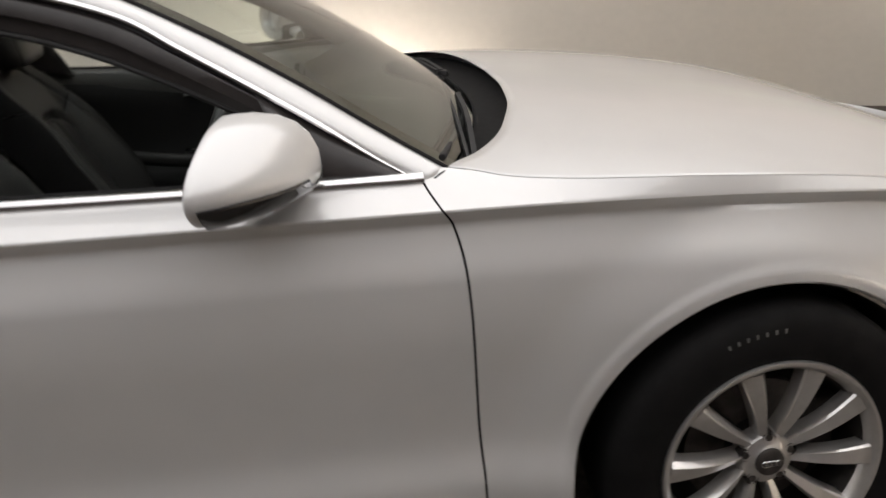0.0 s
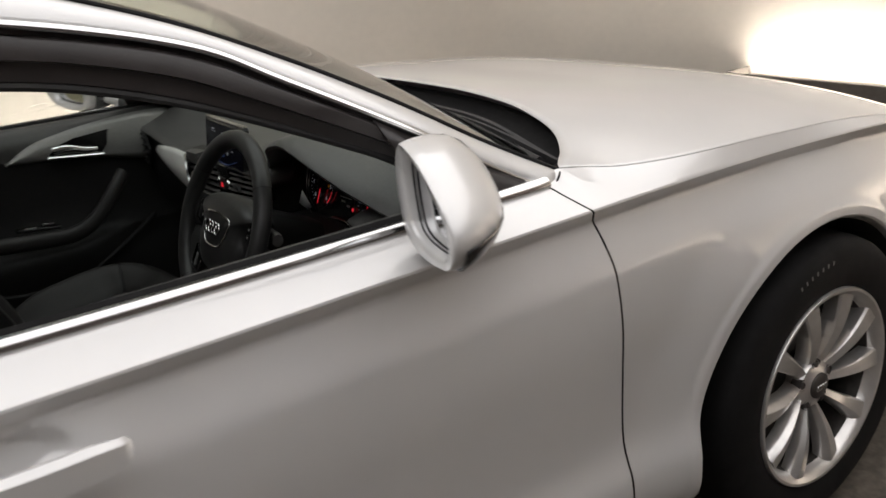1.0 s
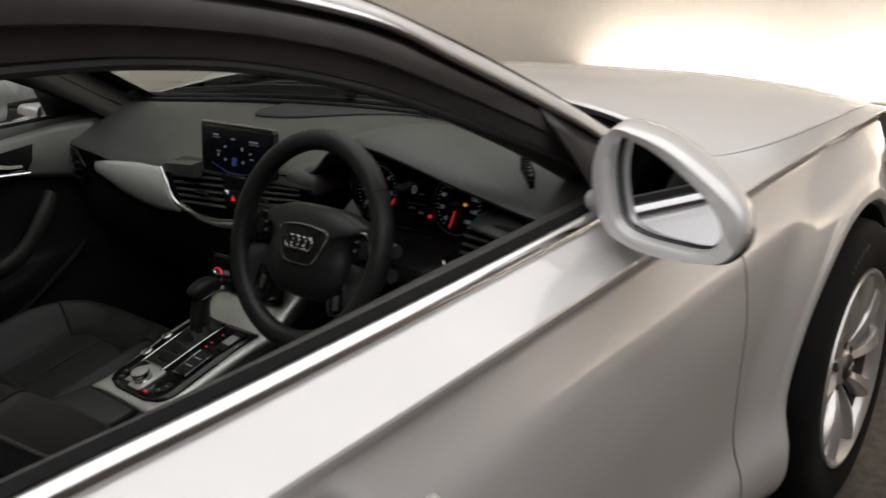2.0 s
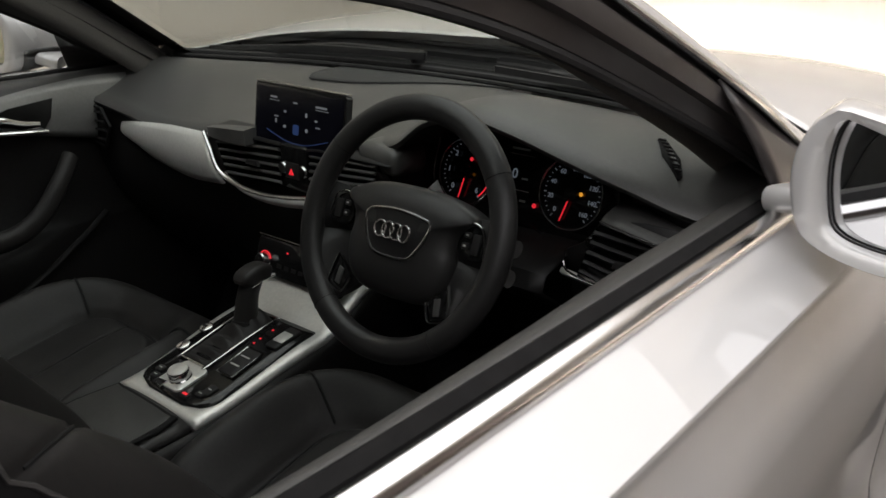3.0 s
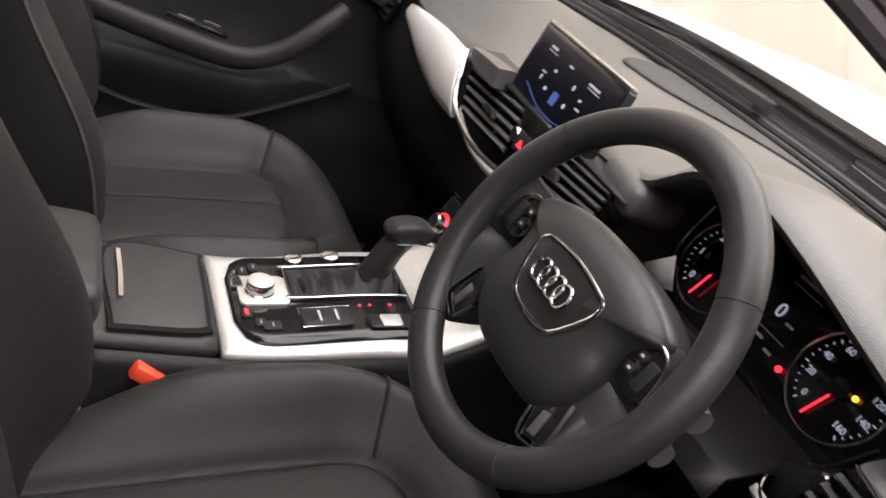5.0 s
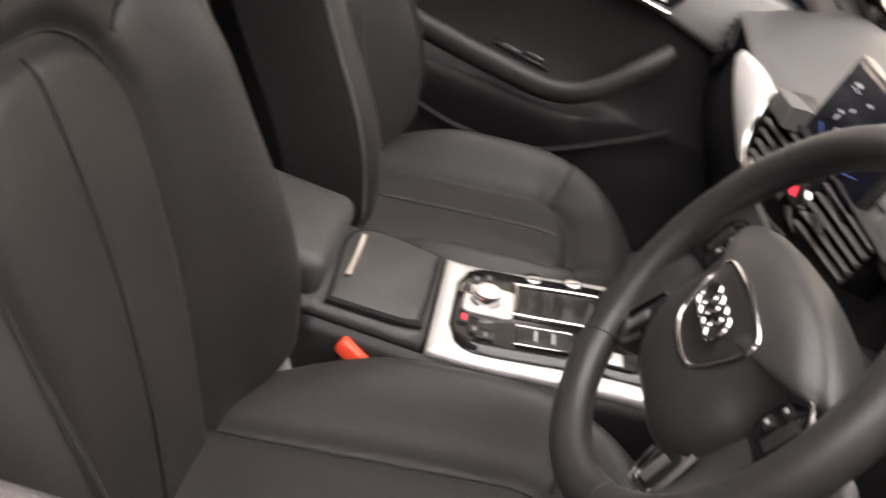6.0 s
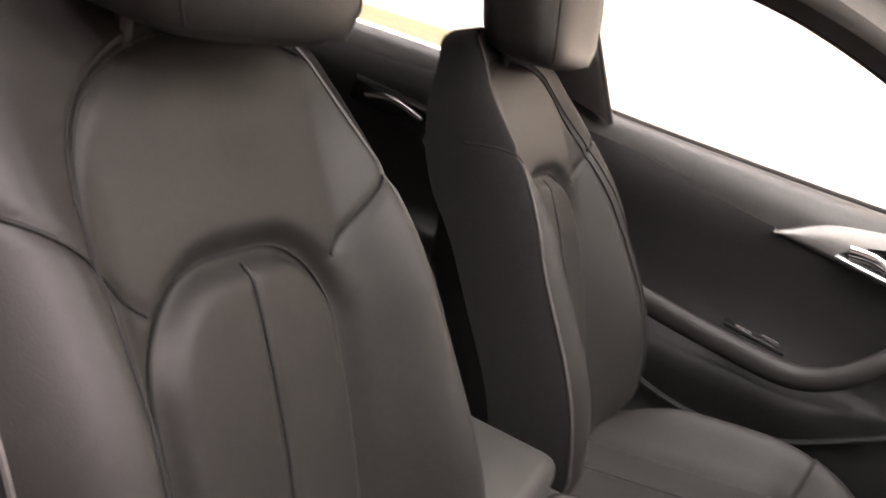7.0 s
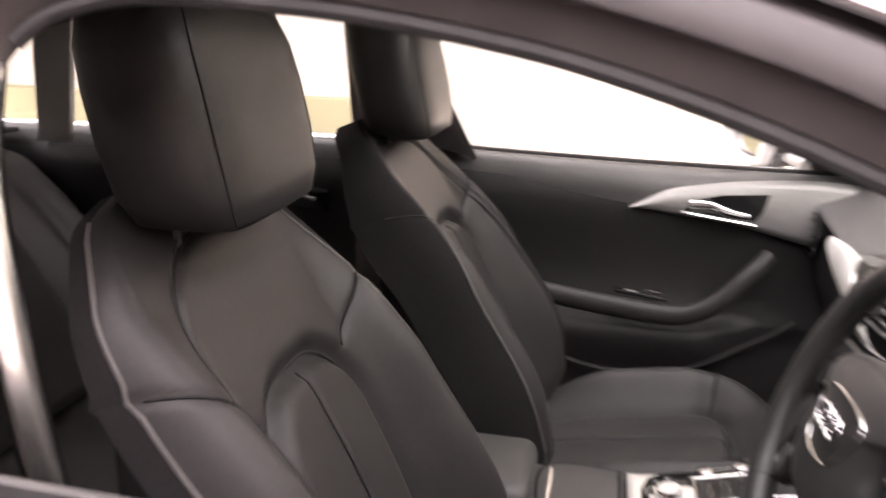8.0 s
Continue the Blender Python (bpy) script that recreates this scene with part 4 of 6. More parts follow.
line = spline([(-0.864, -0.572, 0.903), (-0.866, -0.60, 0.898), (-0.866, -0.660, 0.889)], 12)
part("chrome_line", sweep(line, disc(6, 0.0014)), CHROME, dash_top)
line = spline([(-0.870, -0.530, 0.858), (-0.876, -0.531, 0.842), (-0.877, -0.542, 0.833), (-0.875, -0.575, 0.826), (-0.872, -0.616, 0.818)], 24)
part("chrome_line", sweep(line, disc(6, 0.0013)), CHROME, dash_top)
part("dash_trim", grid(np.array([[(-0.866, y, 0.834 - 0.12 * (-0.515 - y)), (-0.871, y, 0.829 - 0.12 * (-0.515 - y)), (-0.866, y, 0.823 - 0.12 * (-0.515 - y))] for y in np.linspace(-0.522, -0.640, 8)])), ALU, dash_top, "narrow silver trim by the driver's vent", thick=0.003)
# surround of the middle vents and hazard switch
part("vent_bar", box((0.02, 0.066, 0.080), (-0.832, 0.0, 0.862), 0.006, rot=(0, -4, 0)), PIANO, dash_top, "black switch block between the vents")
part("hazard_switch", prism([(-0.016, -0.012), (0.016, -0.012), (0.014, 0.014), (-0.014, 0.014)], 0.004, frame_at((-0.843, 0.002, 0.858), (-1, 0, 0.08), (0, 0, 1)), 0.001), DARK, dash_top)
part("hazard_mark", prism([(-0.006, -0.0045), (0.006, -0.0045), (0, 0.006)], 0.0012, frame_at((-0.8475, 0.002, 0.8575), (-1, 0, 0.08), (0, 0, 1))), RED, dash_top, "red warning triangle")
for y in (0.027, -0.020):
    part("vent_wheel", revolve([(0, 0.008), (0.009, 0.008), (0.011, 0.005), (0.011, 0)], frame_at((-0.838, y, 0.860), (-1, 0, 0), (0, 0, 1)), 16), CHROME, dash_top)
# pods beside the screen
part("screen_pod", sweep(spline([(-0.806, 0.252, 0.884), (-0.818, 0.235, 0.889), (-0.826, 0.18, 0.896), (-0.830, 0.10, 0.902)], 16), [(-0.012, -0.014)] + [(0.008 - 0.021 * math.cos(q), -0.004 + 0.017 * math.sin(q)) for q in np.linspace(0, 1.57, 9)] + [(0.028, 0.011), (0.028, -0.014)], up=(0, 0, 1), scale=0.15 + 0.85 * np.sqrt(np.sin(np.linspace(0.02, 1.57, 16)))), DASH, dash_top, "grey pod beside the screen", angle=60)
part("screen_pod", box((0.070, 0.098, 0.044), (-0.798, -0.176, 0.903), 0.018, rot=(0, 0, -10), seg=4), DASH, dash_top, "rounded grey pod beside the screen", angle=60)
part("vent_shelf", grid(np.array([[(-0.842, y, 0.897 + 0.005 * (y < -0.02)), (-0.825, y, 0.904), (-0.80, y, 0.906)] for y in np.linspace(0.21, -0.21, 12)])), DARK, dash_top, thick=0.003)

# screen
scr = frame_at((-0.818, -0.004, 0.934), (-0.985, 0.03, 0.17), (0, 0, 1))
part("screen", prism(rounded(0.222, 0.108, 0.006), 0.012, scr, 0.002), PIANO, dash_top, "thin black multimedia screen standing on the dashboard")
pane = part("display", prism(rounded(0.210, 0.096, 0.002), 0.0008, scr @ Matrix.Translation((0, 0, 0.0122))), SCREEN, car, "lit display with a dark blue menu of white icons")
part("screen_edge", box((0.220, 0.004, 0.012), (0, 0, 0), 0.0015), CHROME, dash_top, "silver upper edge of the screen").matrix_local = scr @ Matrix.Translation((0, 0.0555, 0.006))


def bars(items, m, material, name, parent, z=0.0):
    """Small flat marks: (x, y, width, height)."""
    for x, y, w, h in items:
        part(name, finish(box((w, h, 0.0008), (x, y, z), 0), m), material, parent)


m = scr @ Matrix.Translation((0, 0, 0.0136))
bars([(-0.060, 0.034, 0.016, 0.0028), (-0.058, 0.029, 0.024, 0.0008), (-0.006, 0.030, 0.010, 0.0024), (0.056, 0.030, 0.026, 0.0028), (0.058, 0.0255, 0.030, 0.0008), (-0.052, 0.004, 0.010, 0.002), (0.050, -0.002, 0.010, 0.002), (0.0, -0.040, 0.018, 0.003)], m, MENU_GLOW, "menu_text", pane)
for x, y, w, h in ((-0.052, -0.003, 0.005, 0.009), (-0.030, 0.014, 0.008, 0.005), (-0.030, -0.010, 0.009, 0.006), (0.022, 0.014, 0.006, 0.009), (0.024, -0.010, 0.008, 0.008), (0.046, 0.008, 0.008, 0.004)):
    part("menu_icon", prism(rounded(w * 0.72, h * 0.72, min(w, h) * 0.2), 0.0008, m @ Matrix.Translation((x, y, 0))), MENU_GLOW, pane)
part("menu_tile", prism(rounded(0.014, 0.016, 0.003), 0.0008, m @ Matrix.Translation((-0.002, -0.012, 0))), BLUE_GLOW, pane)
part("menu_arc", sweep(np.array(spline([(-0.075, -0.02, 0), (-0.03, -0.032, 0), (0.0, -0.034, 0), (0.03, -0.032, 0), (0.075, -0.02, 0)], 24)), [(0.0006, -0.0003), (0.0006, 0.0003), (-0.0006, 0.0003), (-0.0006, -0.0003)]), BLUE_GLOW, pane).matrix_local = m

# instrument cluster
clus = frame_at((-0.757, -0.374, 0.884), (-0.955, 0, 0.295), (0, 0, 1))
part("dial_panel", prism(rounded(0.318, 0.136, 0.055, 8), 0.004, clus @ Matrix.Translation((0, -0.006, -0.012)), 0.001), PIANO, dash_top, "instrument cluster with two round dials")
for gx, big in ((-0.090, 0), (0.090, 1)):
    g = clus @ Matrix.Translation((gx, 0.003, -0.004)) @ Matrix.Scale(0.86, 4)
    a = np.linspace(radians(-60), radians(240), 60)
    ring = [(0.057 * math.cos(t), 0.057 * math.sin(t), 0.004) for t in np.linspace(0, 2 * math.pi, 64, endpoint=False)]
    bm = sweep(ring, disc(6, 0.0014), closed=True)
    part("dial_rim", finish(bm, g), CHROME, dash_top, "chrome dial rim")
    marks = None
    for k in range(31):
        t = radians(232 - 284 * k / 30)
        r = 0.049
        marks = box((0.0045 if k % 5 == 0 else 0.0022, 0.0010, 0.0006), (r * math.cos(t), r * math.sin(t), 0), 0, rot=(0, 0, math.degrees(t)), bm=marks)
    words = ["0", "20", "40", "60", "80", "100", "120", "140", "160"] if big else ["0", "1", "2", "3", "4", "5", "6"]
    for k, w in enumerate(words):
        t = radians(228 - 276 * k / (len(words) - 1))
        part("dial_number", finish(text_mesh(w, 0.0105 if big else 0.013, Matrix.Translation((0.039 * math.cos(t), 0.039 * math.sin(t), 0.0))), g), WHITE_GLOW, dash_top)
    part("dial_marks", finish(marks, g), WHITE_GLOW, dash_top)
    t = radians(-105 if big else -100)
    nd = box((0.034, 0.0022, 0.0012), (0.030, 0, 0.0030), 0.0004)
    bmesh.ops.transform(nd, matrix=Matrix.Rotation(t, 4, "Z"), verts=nd.verts)
    part("dial_needle", finish(nd, g), RED, dash_top, "red dial needle")
    part("dial_hub", revolve([(0, 0.006), (0.010, 0.006), (0.012, 0.003), (0.012, 0)], g, 20), PIANO, dash_top)
    arc = [(0.049 * math.cos(x), 0.049 * math.sin(x), 0) for x in np.linspace(radians(-50), radians(-12), 10)]
    if not big:
        part("red_zone", finish(sweep(arc, [(0.0012, 0), (0.0012, 0.0006), (-0.0012, 0.0006), (-0.0012, 0)]), g), RED, dash_top)
    lamp = [(0.006, 0.022, 0.0036, RED), (0.006, -0.004, 0.003, AMBER)] if not big else [(-0.064, -0.032, 0.0040, RED), (0.017, 0.002, 0.0034, AMBER)]
    for x, y, r, mt in lamp:
        part("warning_light", revolve([(0, 0.0012), (r, 0.0010), (r, 0)], g @ Matrix.Translation((x, y, 0.0005)), 10), mt, dash_top)
mid = clus @ Matrix.Translation((0, 0.008, -0.0066))
part("trip_text", text_mesh("0", 0.020, mid @ Matrix.Translation((-0.008, 0.006, 0.0))), WHITE_GLOW, dash_top)
bars([(0.010, 0.001, 0.010, 0.0025), (0.0, 0.034, 0.040, 0.0008), (0.0, -0.016, 0.040, 0.0008), (-0.008, -0.024, 0.012, 0.003), (0.012, -0.030, 0.010, 0.003), (-0.004, 0.042, 0.030, 0.003)], mid, PRINT, "trip_line", dash_top)
rimline = spline([(-0.150, 0.045, 0), (-0.150, -0.01, 0), (-0.125, -0.055, 0), (-0.08, -0.066, 0), (-0.03, -0.052, 0), (0.03, -0.052, 0), (0.08, -0.066, 0), (0.125, -0.055, 0), (0.150, -0.01, 0)], 60)
part("cluster_rim", finish(sweep(rimline + np.array([0, 0, -0.002]), disc(6, 0.0018)), clus), CHROME, dash_top, "chrome lower rim of the cluster")
part("binnacle_floor", grid(np.array([[(-0.70, y, 0.816), (-0.76, y, 0.826), (-0.84, y, 0.832), (-0.88, y, 0.822), (-0.89, y, 0.80), (-0.84, y, 0.76)] for y in np.linspace(-0.508, -0.23, 12)])), DARK, dash_top, thick=0.004)
tag = [(-0.205, 0.836), (-0.250, 0.874), (-0.262, 0.838), (-0.235, 0.828)]
bm = bmesh.new()
bm.faces.new([bm.verts.new((-0.7750 - 0.25 * (z - 0.85), y, z)) for y, z in tag])
part("paper_tag", bm, mat("white_paper", (0.82, 0.82, 0.80), rough=0.6, grain=0.03, grain_size=60), dash_top, "white paper tag below the left dial", thick=0.0006)
# climate panel
cl = frame_at((-0.848, 0.0, 0.694), (-0.94, 0, 0.34), (0, 0, 1))
part("climate_panel", prism(rounded(0.215, 0.062, 0.008), 0.006, cl, 0.002), PIANO, dash_top, "gloss black climate control panel")
part("chrome_line", box((0.215, 0.0016, 0.002), (0, 0, 0), 0.0005), CHROME, dash_top).matrix_local = cl @ Matrix.Translation((0, 0.034, 0.006))
bars([(-0.045 + 0.018 * k, -0.012, 0.012, 0.007) for k in range(6)], cl @ Matrix.Translation((0, 0, 0.0066)), DARK, "climate_key", dash_top)
part("warning_light", box((0.004, 0.003, 0.001), (0, 0, 0), 0), RED, dash_top).matrix_local = cl @ Matrix.Translation((-0.03, 0.014, 0.0067))
part("warning_light", box((0.004, 0.003, 0.001), (0, 0, 0), 0), RED, dash_top).matrix_local = cl @ Matrix.Translation((0.03, 0.010, 0.0067))
part("warning_light", box((0.004, 0.003, 0.001), (0, 0, 0), 0), BLUE_GLOW, dash_top).matrix_local = cl @ Matrix.Translation((0.05, 0.010, 0.0067))

for s, glow in ((-1, RED), (1, BLUE_GLOW)):
    m = cl @ Matrix.Translation((s * 0.084, -0.010, 0.006))
    dial = part("climate_dial", revolve([(0, 0.014), (0.0105, 0.014), (0.013, 0.012), (0.0135, 0.002), (0.0145, 0)], m, 28), CHROME, dash_top, "chrome temperature dial")
    part("dial_ring", finish(sweep([(0.0165 * math.cos(t), 0.0165 * math.sin(t), 0.0006) for t in np.linspace(0.4, 2.7, 18)], disc(5, 0.0011)), m), glow, dial, "lit arc round the dial")

# ---------------------------------------------------------------- steering wheel
SW = frame_at((-0.997, -0.373, 0.892), (-math.cos(radians(24)), 0, math.sin(radians(24))), (0, 0, 1))
ring = [(0.1492 * math.cos(t), 0.1492 * math.sin(t), 0) for t in np.linspace(0, 2 * math.pi, 96, endpoint=False)]
wheel_bm = finish(sweep(ring, disc(16, 0.0164, 0.0150), up=(0, 0, 1), closed=True), SW)
steer = part("steering_wheel", wheel_bm, WHEEL_SKIN, car, "black leather four-spoke steering wheel with chrome details")
for t in (34, 146, 232, 308):
    t = radians(t)
    c = Vector((0.1492 * math.cos(t), 0.1492 * math.sin(t), 0))
    rg = [(c + Vector((math.cos(t), math.sin(t), 0)) * 0.0162 * math.cos(a) + Vector((0, 0, 1)) * 0.0148 * math.sin(a)) for a in np.linspace(0, 2 * math.pi, 20, endpoint=False)]
    part("rim_seam", finish(sweep(np.array([tuple(v) for v in rg]), disc(4, 0.0007), up=(math.sin(t), -math.cos(t), 0.01), closed=True), SW), STITCH, steer)
# hub pad: shoulders over the button pods, narrowing below
HUB = [(0.0, 0.054), (0.04, 0.0525), (0.074, 0.046), (0.098, 0.036), (0.104, 0.027), (0.095, 0.020), (0.086, 0.008), (0.083, -0.010), (0.085, -0.030), (0.081, -0.052), (0.069, -0.071), (0.044, -0.084), (0.0, -0.087)]
hub = np.array(spline(HUB, 60))
hub = np.vstack([hub, (hub * (-1, 1))[-2:0:-1]])
P = [[(sc * x + 0.002, sc * (y + 0.012) - 0.012, h) for x, y in hub] for sc, h in ((0.97, -0.044), (1.0, -0.024), (1.0, -0.012), (0.975, -0.005), (0.92, 0.001), (0.82, 0.0060), (0.66, 0.0105), (0.45, 0.0135), (0.22, 0.0148), (0.02, 0.0150))]
part("hub_pad", finish(grid(np.array(P), cv=True), SW), WHEEL_SKIN, steer, "smooth black airbag cover", angle=60)
# spokes
for s in (-1, 1):
    P = []
    for u in np.linspace(0, 1, 10):
        x = s * (0.066 + 0.078 * u)
        half = 0.030 - 0.010 * u + 0.012 * u * u
        z0 = -0.010 - 0.010 * math.sin(math.pi * u) + 0.006 * u
        P.append([(x, 0.006 + half * k, z0 + 0.007 * (1 - k * k)) for k in np.linspace(-1, 1, 9)] + [(x, 0.006 + half * k, z0 - 0.014) for k in np.linspace(1, -1, 5)])
    part("spoke", finish(grid(np.array(P), cv=True), SW), DARK, steer, angle=50)
    ol = [(0.086, 0.016), (0.094, 0.022), (0.106, 0.025), (0.117, 0.020), (0.1225, 0.006), (0.1245, -0.010), (0.112, -0.0155), (0.094, -0.014), (0.085, -0.004)]
    ol = [(s * x, y) for x, y in spline(ol + ol[:1], 37)[:-1]][::s]
    part("button_pod", prism(ol, 0.008, SW @ Matrix.Translation((0, 0, -0.0145)), 0.002), PIANO, steer, "black button pod")
    arc = spline([(s * 0.082, 0.0205, -0.004), (s * 0.094, 0.0255, -0.004), (s * 0.107, 0.0268, -0.004), (s * 0.1185, 0.0210, -0.004), (s * 0.1240, 0.006, -0.005), (s * 0.1262, -0.011, -0.006)], 36)
    part("pod_trim", finish(sweep(arc[6 if s > 0 else 0:], disc(6, 0.0017)), SW), CHROME, steer, "chrome arc on the button pod")
    for bx, by, bw, bh in ((0.098, 0.013, 0.010, 0.007), (0.097, 0.000, 0.010, 0.008), (0.112, 0.004, 0.011, 0.024)):
        part("button", prism(rounded(bw, bh, 0.002), 0.0026, SW @ Matrix.Translation((s * bx, by, -0.0065)), 0.0006), DARK, steer)
    for bx, by in ((0.098, 0.013), (0.097, 0.000)):
        part("button_mark", prism(rounded(0.0036, 0.0022, 0.0004), 0.0004, SW @ Matrix.Translation((s * bx, by, -0.0037))), PRINT, steer)
    # lower spokes: a broad wedge to the rim and a chrome hook below it
    P = []
    for u in np.linspace(0, 1, 12):
        a = np.array((s * 0.070, -0.012)) * (1 - u) + np.array((s * 0.143, -0.026)) * u
        c = np.array((s * 0.046, -0.066)) * (1 - u) + np.array((s * 0.092, -0.112)) * u
        z0 = -0.012 - 0.010 * math.sin(math.pi * u) + 0.004 * u
        P.append([(a[0] + (c[0] - a[0]) * k, a[1] + (c[1] - a[1]) * k, z0 + 0.009 * (1 - abs(2 * k - 1) ** 3)) for k in np.linspace(0, 1, 11)] + [(a[0] + (c[0] - a[0]) * k, a[1] + (c[1] - a[1]) * k, z0 - 0.014) for k in (1, 0.5, 0)])
    part("spoke", finish(grid(np.array(P), cv=True), SW), WHEEL_SKIN, steer, angle=50)
    hook = [(s * x, y, z) for x, y, z in spline([(0.090, -0.050, -0.003), (0.0955, -0.070, -0.003), (0.0985, -0.086, -0.003), (0.095, -0.0925, -0.003), (0.085, -0.0965, -0.003), (0.075, -0.0985, -0.003), (0.070, -0.095, -0.003), (0.066, -0.086, -0.003), (0.063, -0.077, -0.003)], 48)]
    part("spoke_trim", finish(sweep(hook, [(-0.0006, -0.0024), (0.0012, -0.0018), (0.0016, 0.0), (0.0012, 0.0018), (-0.0006, 0.0024)], up=(0, 0, 1)), SW), CHROME, steer, "chrome hook on the lower spoke")
    ins = [(s * x, y) for x, y in ((0.0885, -0.054), (0.0965, -0.088), (0.075, -0.096), (0.0645, -0.074))][::s]
    part("spoke_inset", prism(ins, 0.006, SW @ Matrix.Translation((0, 0, -0.0085)), 0.001), PIANO, steer)
    part("spoke_key", prism([(s * x, y) for x, y in ((0.0755, -0.070), (0.0835, -0.067), (0.0865, -0.088), (0.0785, -0.0905))][::s], 0.002, SW @ Matrix.Translation((0, 0, -0.0025)), 0.0006), DASH, steer)
# shield with four plain rings
sh = [(-0.050, 0.018), (-0.040, 0.0245), (0.0, 0.0285), (0.040, 0.0245), (0.050, 0.018), (0.048, 0.004), (0.034, -0.021), (0.022, -0.0275), (0.0, -0.0290), (-0.022, -0.0275), (-0.034, -0.021), (-0.048, 0.004)]
sh = [tuple(p) for p in spline(sh + sh[:1], 73)[:-1]]


def on_hub(x, y):
    return 0.0155 - 0.0032 * (x * x + y * y) / 0.0025


loop = [(x + 0.004, y - 0.007, on_hub(x, y)) for x, y in sh]
part("badge_rim", finish(sweep(loop, disc(8, 0.0022, 0.0018), closed=True), SW), CHROME, steer, "satin silver shield outline on the hub")
part("badge_plate", finish(grid(np.array([[(x * sc + 0.004, y * sc - 0.007, on_hub(x * sc, y * sc) + 0.0003) for x, y in sh] for sc in (0.97, 0.6, 0.3, 0.02)]), cv=True), SW), DARK, steer, angle=60)
for k in range(4):
    o = [((k - 1.5) * 0.0128 + 0.003 + 0.0088 * math.cos(t), -0.0050 + 0.0098 * math.sin(t), 0.0172 + 0.0005 * (k % 2)) for t in np.linspace(0, 2 * math.pi, 32, endpoint=False)]
    part("ring", finish(sweep(o, disc(6, 0.0015), closed=True), SW), CHROME, steer, "plain chrome ring")
# column and stalks
part("steering_column", finish(sweep([(0, -0.01, -0.02), (0, -0.012, -0.08), (0, -0.015, -0.17)], rounded(0.11, 0.10, 0.03), up=(0, 1, 0)), SW), DARK, car, "black steering column shroud")
for s, dy in ((-1, 0.0), (1, 0.0), (1, -0.035)):
    p = [(s * 0.045, 0.01 + dy, -0.045), (s * 0.09, 0.014 + dy, -0.042), (s * 0.135, 0.012 + dy, -0.035)]
    part("stalk", finish(sweep(p, disc(10, 0.008), up=(0, 0, 1), scale=[0.8, 1.0, 1.25]), SW), DARK, car, "black control stalk")
    part("stalk_tip", finish(sweep([(s * 0.133, 0.012 + dy, -0.0355), (s * 0.150, 0.010 + dy, -0.032)], disc(12, 0.0105, 0.009), up=(0, 0, 1)), SW), DASH, car, "grey tip of the control stalk")

# ---------------------------------------------------------------- middle console
def console_z(x):
    return 0.586 + 0.036 * smooth(-1.155, -0.90, x) + 0.055 * smooth(-0.92, -0.80, x)


def on_console(x, y, h=0.0):
    dz = (console_z(x + 0.01) - console_z(x - 0.01)) / 0.02
    return frame_at((x, y, float(console_z(x)) + h), (-dz, 0, 1), (1, 0, 0.0))


xs = np.linspace(-1.155, -0.80, 30)
half = lambda x: 0.098 + 0.012 * smooth(-1.15, -0.9, x)
rows = [[(x, s * float(half(x)) - 0.008, console_z(x) - 0.0 - (0.004 if abs(s) > 0.96 else 0)) for s in np.linspace(-1, 1, 17)] for x in xs]
cons = part("centre_console", grid(np.array(rows)), ALU, car, "silver framed centre console with gear selector", thick=0.014, angle=50)
cons.location = (-0.003, -0.008, 0.004)
for s in (-1, 1):
    rows = [[(x, s * (float(half(x)) + d) - 0.008, console_z(x) - h) for d, h in ((-0.002, 0.012), (0.004, 0.03), (0.004, 0.06), (0.012, 0.14), (0.02, 0.30))] for x in np.linspace(-1.30, -0.70, 30)]
    part("console_side", grid(np.array(rows)), DARK, cons, "dark padded console side", thick=0.004)
rows = []
for x in np.linspace(-1.137, -0.913, 24):
    k = math.sqrt(max(0.0, 1 - max(0.0, (-1.098 - x) / 0.039) ** 2))
    ya, yb = -0.050 - 0.044 * k, 0.034 + 0.046 * k
    rows.append([(x, ya + (yb - ya) * u, console_z(x) + 0.003) for u in np.linspace(0, 1, 9)])
part("console_panel", grid(np.array(rows)), PIANO, cons, "gloss black control panel", thick=0.003)
# rotary control on its silver plate
part("knob_plate", prism(rounded(0.058, 0.060, 0.009), 0.0035, on_console(-1.096, 0.006, 0.0035), 0.001), ALU, cons, "silver plate under the knob")
knob = part("rotary_knob", revolve([(0.0158, 0.0150), (0.0168, 0.012), (0.0168, 0.003), (0.0190, 0)], on_console(-1.100, 0.005, 0.006), 36), CHROME, cons, "chrome rotary knob")
part("knob_top", revolve([(0, 0.0170), (0.012, 0.0170), (0.0150, 0.0162), (0.0158, 0.0150)], on_console(-1.100, 0.005, 0.006), 36), ALU, knob, "brushed silver top of the knob")
for x, y, w, h in ((-1.115, 0.048, 0.012, 0.016), (-1.100, 0.056, 0.012, 0.016), (-1.122, -0.038, 0.012, 0.018), (-1.095, -0.062, 0.022, 0.016), (-1.108, -0.056, 0.012, 0.014), (-1.124, 0.030, 0.010, 0.014)):
    part("key", prism(rounded(h, w, 0.003), 0.003, on_console(x, y, 0.0034), 0.0008), DARK, cons)
loop = [(-1.133, 0.010), (-1.131, 0.026), (-1.121, 0.033), (-1.119, 0.012)]
part("outlined_key", prism([(y, x) for x, y in loop], 0.004, Matrix(((0, 1, 0, 0), (1, 0, 0, 0), (0, 0, 1, float(console_z(-1.126)) + 0.003), (0, 0, 0, 1))), 0.0008), DARK, cons)
part("key_rim", sweep([(x, y, console_z(x) + 0.0075) for x, y in loop], disc(6, 0.0014), closed=True), CHROME, cons)
part("warning_light", box((0.004, 0.010, 0.001), (-1.122, -0.038, console_z(-1.122) + 0.0072), 0), RED, cons)
